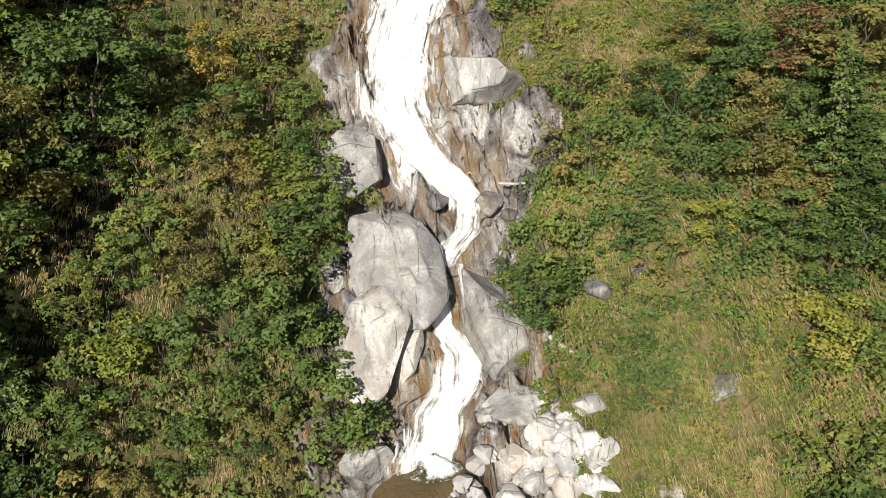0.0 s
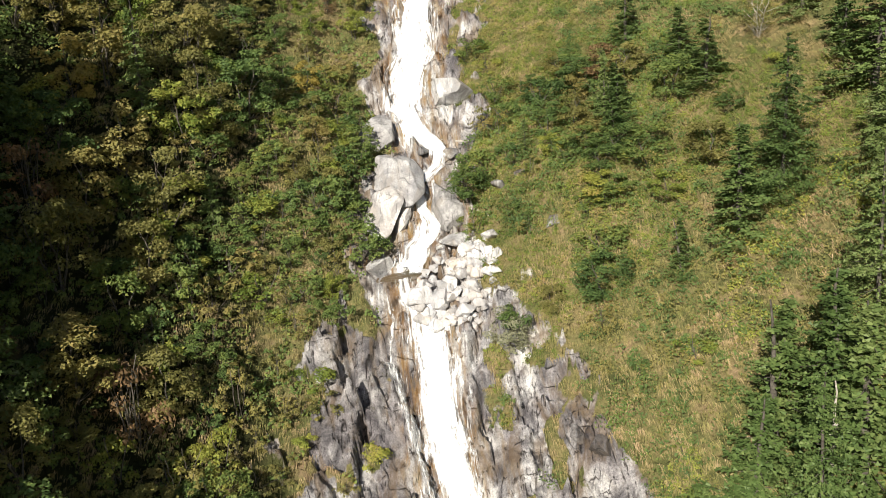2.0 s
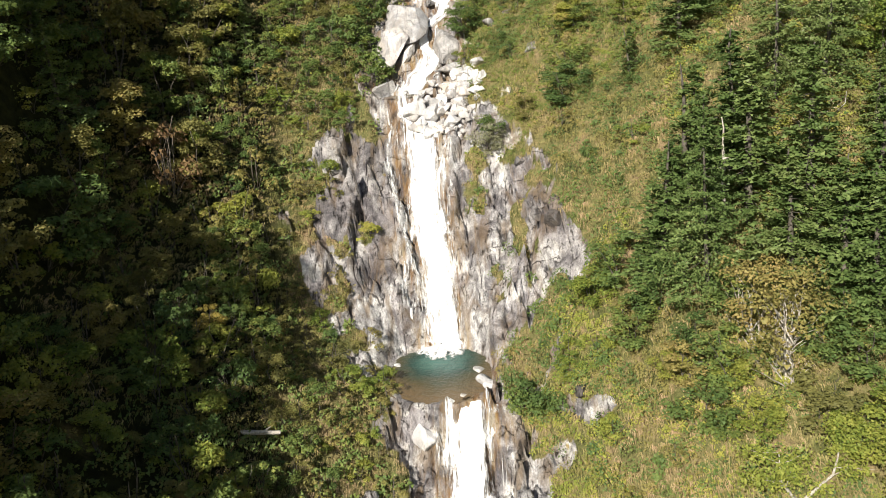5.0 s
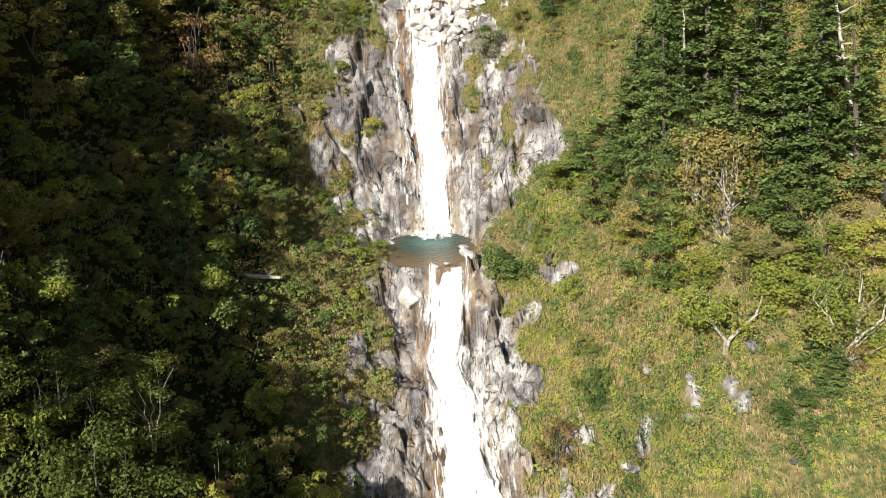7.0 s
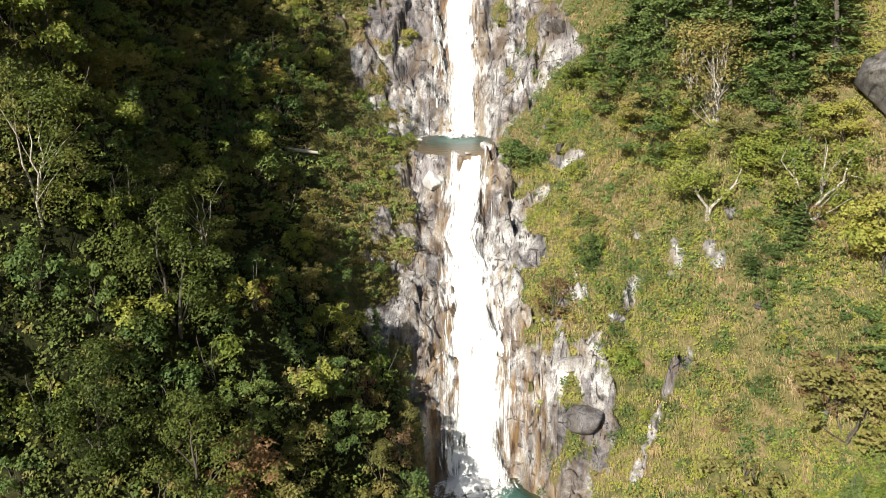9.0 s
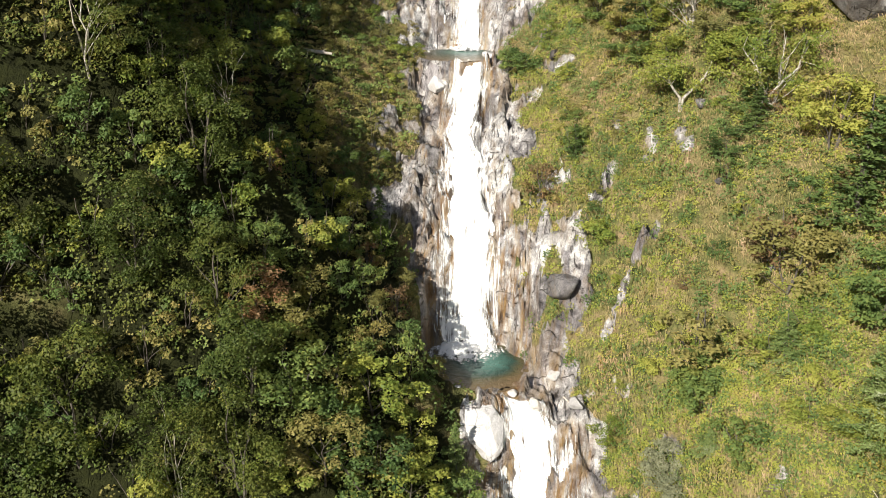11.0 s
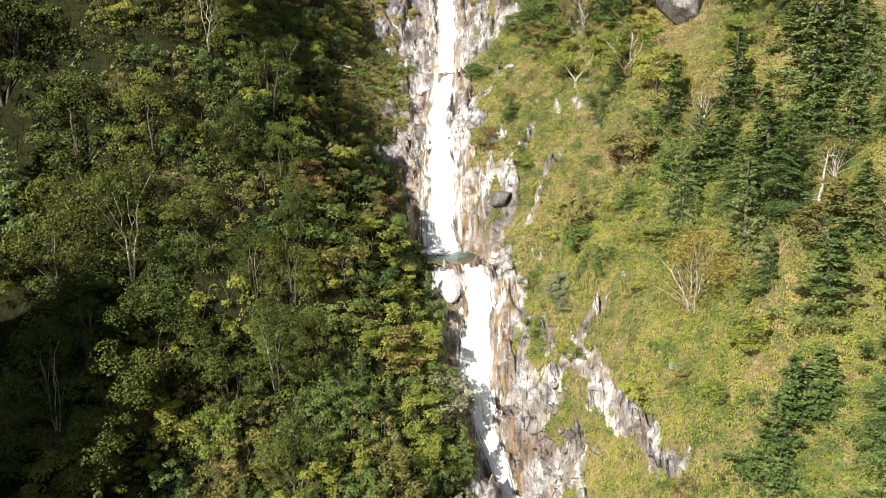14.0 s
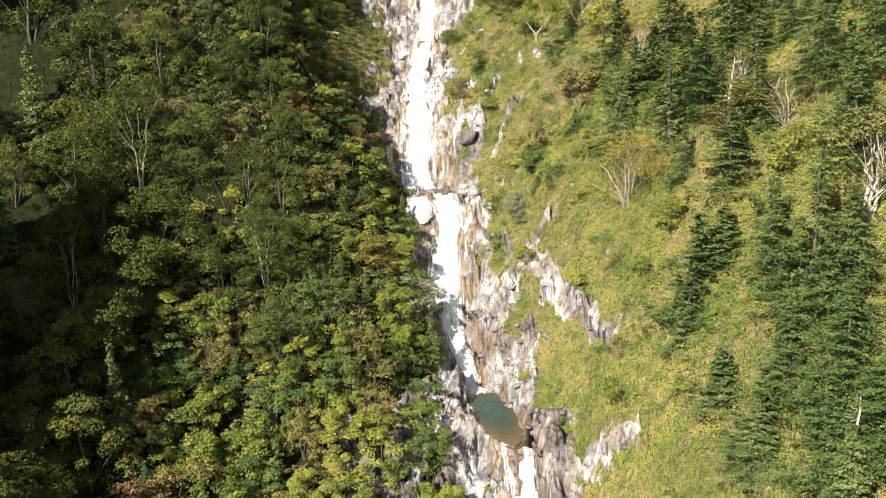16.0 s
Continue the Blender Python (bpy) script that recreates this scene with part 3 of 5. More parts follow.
COLS_U = np.unique(np.concatenate([np.linspace(-330, -75, 18), np.arange(-75, -26, 1.4), np.arange(-26, -13, 0.6), np.arange(-13, 12, 0.19), np.arange(12, 28, 0.6), np.arange(28, 80, 1.4), np.linspace(80, 330, 18)]))


def build_ground():
    y = np.repeat(ROWS_Y, len(COLS_U))
    u = np.tile(COLS_U, len(ROWS_Y))
    x = creek_x(y) + u
    z = height(x, y)
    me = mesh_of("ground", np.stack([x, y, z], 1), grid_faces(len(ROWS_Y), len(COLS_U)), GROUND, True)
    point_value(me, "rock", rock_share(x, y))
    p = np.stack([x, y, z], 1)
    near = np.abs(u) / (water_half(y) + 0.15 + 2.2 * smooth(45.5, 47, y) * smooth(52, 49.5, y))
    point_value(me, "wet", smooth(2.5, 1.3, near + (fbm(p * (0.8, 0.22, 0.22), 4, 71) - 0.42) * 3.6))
    # Where the litter with its painted tree shade covers the left bank.
    point_value(me, "shaded_litter", np.where(y > 6, smooth(-10, -14, u), smooth(-4, -7, u)) * smooth(0.22, 0.34, fbm(p * 0.2, 3, 73)))
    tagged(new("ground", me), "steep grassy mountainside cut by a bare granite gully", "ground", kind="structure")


# Half the width of the running water: y, metres.
RUN = [(-110, 1.8), (-30, 1.5), (-14.7, 1.2), (-13.3, 1.4), (-11.7, 1.3), (-10, 1.7), (-8.2, 2.15), (-6.4, 2.6), (-4.5, 2.4), (-3.2, 1.7), (-2.4, 1.3), (0, 2.0), (5.5, 2.4), (9.7, 2.2), (13, 1.8),
       (17, 1.4), (21, 1.6), (23.9, 1.0), (28, 1.8), (32, 1.3), (36.5, 1.5), (40.5, 1.6), (42.6, 1.4), (46, 1.2), (47, 1.5), (47.8, 1.0), (48.4, 1.3), (49.5, 0.8), (50.3, 0.42), (52.4, 0.4), (53.2, 0.8), (53.9, 0.65), (54.6, 0.55), (55.1, 0.85), (56.1, 1.5), (57, 1.4),
       (58.5, 1.35), (60, 1.75), (62.6, 1.9), (65.2, 2.1), (90, 2.0)]


def water_half(y):
    r = np.array(RUN, float)
    return np.interp(y, r[:, 0], r[:, 1])


# Still pools: centre x, y, level, radii along and across, turn in degrees.
POOLS = [(-9.7, 45.3, 38.0, 2.1, 1.2, 25), (-6.9, 27.2, 19.25, 4.7, 4.1, 95), (-1.0, 2.2, -1.9, 4.4, 4.3, 0), (13.4, -22.4, -23.2, 8.4, 2.1, -69)]


def pool_distance(x, y, pool):
    cx, cy, level, a, b, turn = pool
    c, s = math.cos(radians(turn)), math.sin(radians(turn))
    dx, dy = x - cx, y - cy
    return np.hypot((dx * c + dy * s) / a, (-dx * s + dy * c) / b)


plain_height = height


def height(x, y):
    """The ground with the pools' basins sunk into it."""
    x, y = np.asarray(x, float), np.asarray(y, float)
    z = plain_height(x, y)
    u = np.abs(x - creek_x(y))
    p = np.stack([x, y, np.zeros_like(x)], 1)
    shore = (fbm(p * 0.8, 3, 77) - 0.5) * 0.35
    for pool in POOLS:
        d = pool_distance(x, y, pool) + shore
        bed = pool[2] - 0.9 * smooth(1.0, 0.6, d) + 0.15 * smooth(0.95, 1.15, d) * smooth(0.8, 2.0, u)
        z = z + (np.minimum(z, bed) - z) * smooth(1.3, 1.0, d)
        z = z + (np.maximum(z, bed) - z) * smooth(1.28, 1.08, d)
    return z


build_ground()


# ---- the torrent ----
def build_fall(y0, y1, label, lift=0.22, spread=1.0, dense=0.98, aside=0.0, name="waterfall"):
    """A ribbon of white water over the bed from y0 down to y1."""
    n = max(int(abs(y0 - y1) / 0.16), 8)
    ys = np.linspace(y0, y1, n)
    s = np.linspace(-1.55, 1.55, 51)
    y = np.repeat(ys, len(s))
    k = np.tile(s, n)
    p = np.stack([np.zeros_like(y), y * 0.35, np.zeros_like(y)], 1)
    half = water_half(y) * spread
    x = creek_x(y) + aside + k * half + (vnoise(p + aside, 5) - 0.5) * (0.7 + abs(aside) * 0.5)
    rim = smooth(0.35, 1.1, np.abs(k)) if aside == 0 else np.ones_like(k)
    z = base_height(x, y) * (1 - rim) + (height(x, y) + 0.12) * rim
    q = np.stack([k * half * 1.6, y * 0.35, z * 0.25], 1)
    z = z + lift * (1 - np.abs(k / 1.55) ** 3) + (fbm(q, 4, 17) - 0.5) * (0.5 - 0.35 * rim)
    me = mesh_of(name, np.stack([x, y, z], 1), grid_faces(n, len(s)), WATER, True)
    point_value(me, "body", smooth(1.45, 0.1, np.abs(k)) * dense - 0.1)
    flow = me.attributes.new("flow", "FLOAT_VECTOR", "POINT")
    run = np.repeat(np.cumsum(np.hypot(np.gradient(ys), np.gradient(creek_z(ys)))), len(s))
    flow.data.foreach_set("vector", np.stack([k * half, run, np.zeros_like(k)], 1).astype(np.float32).ravel())
    return tagged(new(name, me), label, "waterfall", group="steps of the torrent", kind="structure")


build_fall(92, 46.3, "white water sliding down a narrow granite chute", dense=0.96)
build_fall(43.6, 31.2, "tall white waterfall plunging into a green pool", 0.32, 1.0, 1.05)
build_fall(22.6, 4.9, "long white waterfall over wet granite", 0.34, 1.1, 1.0)
build_fall(-2.3, -14.9, "white waterfall fanning out into a narrow gorge", 0.25, 1.1, 0.92)
build_fall(47.0, 43.2, "thin white water between boulders", 0.15, 0.6, 0.6, -0.6, "water_strand")
build_fall(41.0, 32.4, "thin side strand of white water on brown rock", 0.22, 0.31, 0.36, -2.5, "water_strand")
build_fall(38.5, 32.2, "thin side strand of white water on brown rock", 0.2, 0.25, 0.36, -1.9, "water_strand")
build_fall(44.5, 39.0, "thin side strand of white water on brown rock", 0.2, 0.25, 0.36, -2.2, "water_strand")
build_fall(52.6, 48.6, "thin side strand of white water on brown rock", 0.2, 0.3, 0.8, 1.0, "water_strand")
build_fall(-30.2, -75, "white water leaving the lowest pool")


def build_pool(pool, label, fall_at, deep=1.0, far=4.2):
    cx, cy, level, a, b, turn = pool
    c, s = math.cos(radians(turn)), math.sin(radians(turn))
    rings, sides = 12, 72
    r = np.concatenate([[0.001], np.linspace(0.0, 1.1, rings)[1:]])
    th = np.arange(sides) * 2 * np.pi / sides
    rr, tt = np.meshgrid(r, th, indexing="ij")
    lx, ly = rr * np.cos(tt) * a, rr * np.sin(tt) * b
    x, y = cx + lx * c - ly * s, cy + lx * s + ly * c
    z = np.full_like(x, level)
    v = np.stack([x, y, z], -1).reshape(-1, 3)
    i = np.arange(rings * sides).reshape(rings, sides)
    j = np.roll(i, -1, axis=1)
    f = np.stack([i[:-1], j[:-1], j[1:], i[1:]], -1).reshape(-1, 4)
    me = mesh_of("pool", v, f, POOL, True)
    d = np.hypot(v[:, 0] - fall_at[0], v[:, 1] - fall_at[1])
    point_value(me, "depth", (smooth(1.1, 0.3, rr.ravel()) * 0.35 + smooth(far, 0.8, d) * 0.65) * deep)
    return tagged(new("pool", me), label, "pool", group="pools of the torrent", kind="structure")


def build_foam(x, y, level, radius):
    """Boiling foam where a fall strikes the pool."""
    rng = np.random.default_rng(int(abs(x * 10 + y * 100)))
    rings, sides = 12, 60
    r = np.linspace(0.05, 1.0, rings)
    th = np.arange(sides) * 2 * np.pi / sides
    rr, tt = np.meshgrid(r, th, indexing="ij")
    px, py = x + rr * np.cos(tt) * radius * 1.25, y + rr * np.sin(tt) * radius
    p = np.stack([px, py, np.zeros_like(px)], -1).reshape(-1, 3)
    z = level + 0.03 + (0.75 * (1 - rr.ravel()) ** 1.4 * (0.35 + fbm(p * 2.2, 4, 61)))
    i = np.arange(rings * sides).reshape(rings, sides)
    j = np.roll(i, -1, axis=1)
    f = np.stack([i[:-1], j[:-1], j[1:], i[1:]], -1).reshape(-1, 4)
    me = mesh_of("foam", np.stack([p[:, 0], p[:, 1], z], 1), f, WATER, True)
    point_value(me, "body", 1.1 - rr.ravel() * 0.95)
    flow = me.attributes.new("flow", "FLOAT_VECTOR", "POINT")
    flow.data.foreach_set("vector", (p * (0.6, 3.0, 1)).astype(np.float32).ravel())
    tagged(new("foam", me), "boiling white foam at the foot of a waterfall", "foam", group="foam under the falls", kind="structure")


build_pool(POOLS[0], "shallow brown pool above a heap of boulders", (-8.6, 46.6), 0.32, 2.0)
build_pool(POOLS[1], "clear green plunge pool on brown gravel", (-6.8, 31.0), 1.0, 6.5)
build_pool(POOLS[2], "teal plunge pool between granite slabs", (0.3, 3.6), 1.0, 4.2)
build_pool(POOLS[3], "deep green pool in a shaded granite trough", (12.6, -20.0), 0.66, 12.0)
build_foam(-9.0, 46.2, 38.0, 0.9)
build_foam(-6.9, 31.2, 19.25, 1.7)
build_foam(-2.3, 5.0, -1.9, 2.8)
build_foam(9.9, -15.2, -23.2, 1.5)


# ---- boulders ----
def boulder_mesh(seed, detail=3, cuts=13, lumpy=0.03):
    """A stone about one metre across: a sphere cut by planes, with worn edges."""
    rng = np.random.default_rng(seed)
    bm = bmesh.new()
    bmesh.ops.create_icosphere(bm, subdivisions=detail, radius=0.62)
    v = np.array([q.co[:] for q in bm.verts])
    f = np.array([[q.index for q in face.verts] for face in bm.faces])
    bm.free()
    for c in range(cuts):
        d = unit(rng.normal(size=3))
        reach = rng.uniform(0.29, 0.44)
        over = v @ d - reach
        v = v - np.outer(np.maximum(over, 0), d)
    v = v * (1 + (fbm(v * 2.3 + seed, 4, seed) - 0.5)[:, None] * lumpy * 2)
    return mesh_of("boulder", v, f, BOULDER, False)


STONES = [boulder_mesh(100 + k, 5 if k < 3 else 4 if k < 6 else 3) for k in range(12)]
GREY_STONES = [me.copy() for me in STONES]
for me in GREY_STONES:
    me.materials[0] = OUTCROP


def boulder(x, y, size, mesh, label, group="", sink=0.25, turn=None, rng=random, stock=STONES):
    ob = new("boulder", stock[mesh])
    turn = turn or (rng.uniform(-25, 25), rng.uniform(-25, 25), rng.uniform(0, 360))
    sx, sy, sz = size
    z = ground(x, y) + sz * (0.5 - sink)
    ob.matrix_basis = pose(x, y, z, *turn) @ Matrix.Diagonal((sx, sy, sz, 1))
    return tagged(ob, label, "boulder", group)


# The great slabs that squeeze the upper torrent: x, y, size, stone, turn, how deep it is set.
SLAB_STONES = [boulder_mesh(150 + k, 5, 15, 0.05) for k in range(4)]
for me in SLAB_STONES:
    me.materials[0] = WORN
for x, y, size, k, turn, sink in ((-9.7, 52.2, (4.4, 6.4, 2.6), 0, (38, 6, -14), 0.42), (-5.75, 50.7, (4.6, 5.2, 3.2), 1, (30, -6, 12), 0.32), (-10.9, 49.6, (3.2, 5.0, 1.9), 2, (44, 14, -20), 0.42),
                                  (-9.5, 49.7, (1.5, 4.2, 1.5), 3, (40, 10, -16), 0.42), (-11.6, 47.0, (2.8, 3.6, 2.0), 0, (36, 12, 160), 0.40), (-5.3, 46.9, (3.6, 2.2, 1.2), 1, (14, -4, 150), 0.35),
                                  (-11.0, 57.5, (3.0, 5.0, 2.2), 3, (42, 20, 10), 0.45), (-4.4, 59.5, (4.6, 6.0, 2.4), 2, (40, -22, 170), 0.5)):
    boulder(x, y, size, k, "great worn slab of pale granite beside the torrent", "slabs beside the torrent", sink, turn, stock=SLAB_STONES)
PALE_SLABS = [me.copy() for me in SLAB_STONES]
for me in PALE_SLABS:
    me.materials[0] = BOULDER
for x, y, size, k, turn in ((0.9, -4.3, (3.4, 4.6, 2.2), 0, (60, 6, -8)), (-7.7, 21.6, (2.4, 2.0, 1.6), 1, (40, 0, 30))):
    boulder(x, y, size, k, "white water-worn slab below the lip of a pool", "slabs below the pools", 0.74, turn, stock=PALE_SLABS)
for x, y, size, k in ((-5.2, 55.2, (1.5, 1.3, 1.3), 8), (-7.5, 55.1, (1.2, 1.8, 0.9), 9), (-4.4, 54.2, (1.1, 0.9, 0.8), 6), (-1.7, 48.9, (1.5, 1.6, 1.0), 7), (-6.6, 47.4, (1.2, 2.0, 0.9), 10)):
    boulder(x, y, size, k, "brown wet block in the bed of the torrent" if x < -4.3 else "grey block half sunk in the grass", "blocks beside the upper torrent", 0.3, (25, 0, 20 * k), stock=GREY_STONES)

pile = random.Random(4)
for k in range(250):
    y = pile.uniform(41.7, 45.9)
    x = pile.uniform(np.interp(y, (41.7, 43.0, 45.9), (-8.2, -9.5, -7.4)), np.interp(y, (41.7, 43.6, 45.9), (-4.6, -2.5, -2.9)))
    s = pile.choice((0.35, 0.4, 0.5, 0.5, 0.6, 0.7, 0.8, 1.0, 1.2))
    boulder(x, y, (s * pile.uniform(0.9, 1.4), s, s * pile.uniform(0.7, 1.0)), pile.randrange(12), "pale granite boulder in a heap across the torrent", "heap of boulders", pile.uniform(0.0, 0.3), rng=pile)
for x, y, s, k in ((-7.3, 43.1, 1.9, 1), (-8.8, 43.3, 1.9, 5), (-5.8, 42.6, 1.4, 7), (-6.4, 44.3, 1.6, 3), (-4.6, 43.6, 1.5, 4), (-7.6, 44.9, 1.3, 2)):
    boulder(x, y, (s * 1.1, s, s * 0.95), k, "large pale boulder at the lip of the waterfall", "heap of boulders", 0.25, rng=pile)

# Stones round the pools and below them.
for x, y, s, k in ((-10.2, 29.0, 0.7, 4), (-9.2, 27.4, 0.45, 6), (-8.6, 26.2, 0.35, 9), (-10.4, 27.6, 0.6, 11), (-5.0, 23.4, 0.5, 7), (-6.3, 24.2, 0.35, 8), (-3.6, 26.4, 1.3, 3), (-3.4, 25.2, 1.2, 8), (-3.8, 27.6, 0.9, 9), (-3.0, 24.2, 1.0, 10),
                   (2.8, -1.3, 0.75, 7), (3.0, -2.4, 0.6, 9), (4.6, -2.5, 1.0, 10), (-1.2, -2.4, 0.8, 6), (5.6, 0.4, 1.0, 8), (7.6, -2.4, 1.2, 11)):
    boulder(x, y, (s * 1.2, s, s * 0.75), k, "pale stone lying at the edge of a pool", "stones round the pools", 0.35, rng=pile)
for k in range(45):
    y = pile.uniform(-26, -12)
    x = float(creek_x(np.array([y]))[0]) + pile.uniform(2.2, 7.0)
    s = pile.uniform(0.4, 1.1)
    boulder(x, y, (s * 1.3, s, s * 0.8), pile.randrange(12), "broken granite block beside the lowest pool", "blocks beside the lowest pool", 0.35, rng=pile, stock=GREY_STONES)
boulder(25.5, 12.0, (6.0, 7.0, 6.0), 2, "great dark brown rock standing out of the slope", "rocks in the grass", 0.35, (20, 10, 40), stock=GREY_STONES)
# Outcrops on the grassy side.
for x, y, s, k in ((1.8, 44.4, 1.9, 3), (0.2, 48.5, 1.3, 4), (2.6, 33.0, 2.6, 0), (1.2, 34.6, 1.7, 5), (0.1, 38.3, 1.2, 2), (12.1, 8.9, 1.8, 1), (8.0, 8.0, 1.6, 2), (5.9, 4.0, 3.3, 4), (5.2, 6.6, 2.4, 0),
                   (16.8, 4.4, 1.0, 5), (11.5, 6.0, 1.1, 6), (9.4, 11.8, 1.2, 7), (25.3, -19.8, 1.5, 1), (29.0, -25.0, 1.9, 3), (15.5, 10.2, 1.3, 8), (10.5, 17.2, 1.2, 9), (3.2, 21.5, 1.4, 10), (20.0, -1.5, 1.0, 11)):
    s *= 0.8
    boulder(x, y, (s * 1.0, s * 1.2, s * 0.8), k, "grey rock jutting out of the grassy slope", "rocks in the grass", 0.7, rng=pile, stock=GREY_STONES)


# ---- driftwood ----
def log(x, y, length, turn, tilt, thick, label):
    rng = np.random.default_rng(int(abs(x * 37 + y)))
    root = tagged(new("log"), label, "log", "driftwood")
    v, f = tubes([bent(rng, (-length / 2, 0, 0), (length / 2, 0, 0), thick, thick * 0.55, 0.08, 9)], 8)
    part("stem", mesh_of("stem", v, f, DEAD_WOOD, True), root)
    v, f = tubes([bent(rng, (length * 0.2, 0, 0), (length * 0.36, 0.35, 0.25), thick * 0.4, 0.02, 0.05, 4)], 5)
    part("stub", mesh_of("stub", v, f, DEAD_WOOD, True), root)
    root.matrix_basis = pose(x, y, ground(x, y) + thick * 0.9 + 0.1, 0, tilt, turn)


log(-18.3, 16.6, 3.8, 12, 6, 0.22, "bleached fallen log lying among bushes")
log(-3.6, 54.6, 2.2, -8, 8, 0.07, "grey driftwood branch beside the torrent")
log(-3.4, 47.4, 1.9, -55, 20, 0.10, "grey driftwood stuck above the boulders")
log(7.2, -1.6, 1.6, -40, 20, 0.08, "pale driftwood beside the teal pool")


# ---- trees ----
def tree_root(name, label, category, group):
    return tagged(new(name), label, category, group)


def fir(seed, h=9.0, r=2.0, twig=1.0):
    """Trunk and whorls of spreading boughs, each bough a flat fan of short twigs with a raised tip."""
    rng = np.random.default_rng(seed)
    root = tree_root("fir_tree", "dark green fir with spreading tiers of boughs", "tree", "firs on the mountainside")
    stem = bent(rng, (0, 0, -0.6), (rng.normal() * 0.2, rng.normal() * 0.2, h), 0.2, 0.03, 0.12, 10)
    c, al, ac, limbs = [], [], [], []
    boughs = int(h * 9.5)
    for k in range(boughs):
        t = (k + rng.uniform(-1.5, 1.5)) / boughs
        z = h * (0.05 + 0.94 * np.clip(t, 0, 0.99))
        reach = r * (1 - np.clip(t, 0, 0.99)) ** 0.95 * (0.75 + 0.5 * vnoise(np.array([[z * 0.9, seed, k * 0.05]]), 5)[0]) + 0.16
        a = k * 2.4 + rng.normal() * 0.35
        out = np.array([np.cos(a), np.sin(a), 0.0])
        side = np.array([-np.sin(a), np.cos(a), 0])
        ln = reach * rng.uniform(0.55, 1.2)
        droop, lift, tilt = rng.uniform(0.15, 0.75), z + rng.normal() * 0.15, rng.normal() * 0.35
        limbs.append([(*(out * ln * q + (0, 0, lift - droop * ln * (q - 0.4 * q ** 3))), 0.035 * (1.1 - q)) for q in (0, 0.5, 1.0)])
        for spray in range(max(int(ln * 3.2), 2)):
            q0 = rng.uniform(0.10, 1.0) ** 0.8
            off0 = rng.uniform(-1, 1) * ln * 0.42 * np.sin(min(q0 * 2.7, 3.1)) 
            m = int(rng.integers(13, 22) * (1.35 if r > 3 else 1.0))
            wide = 0.16 + 0.10 * ln
            q = q0 + rng.normal(size=m) * wide * 0.55 / max(ln, 0.3)
            off = off0 + rng.normal(size=m) * wide * 0.55
            pos = out * (ln * q)[:, None] + side * off[:, None]
            pos[:, 2] = lift - droop * ln * (q - 0.4 * q ** 3) - 0.25 * np.abs(off) + tilt * off + rng.normal(size=m) * 0.06
            d = unit(out * 0.7 + side * (np.sign(off) * rng.uniform(0.0, 1.0, m))[:, None] + rng.normal(size=(m, 3)) * 0.45)
            w = unit(np.cross(d, np.array([0, 0, 1.0]) + out * 0.6 + rng.normal(size=(m, 3)) * 0.5))
            s = twig * rng.uniform(0.08, 0.17, m)[:, None]
            c.append(pos), al.append(d * s), ac.append(w * s * 0.62)
    v, f = leaf_tris(np.concatenate(c), np.concatenate(al), np.concatenate(ac))
    part("crown", mesh_of("crown", v, f, NEEDLE), root, "dark green needles")
    tv, tf = tubes([stem], 7)
    lv, lf = tubes(limbs[::3], 3)
    part("trunk", mesh_of("trunk", np.concatenate([tv, lv]), np.concatenate([tf, lf + len(tv)]), BARK_GREY, True), root, "grey bark trunk with bare inner boughs")
    return root


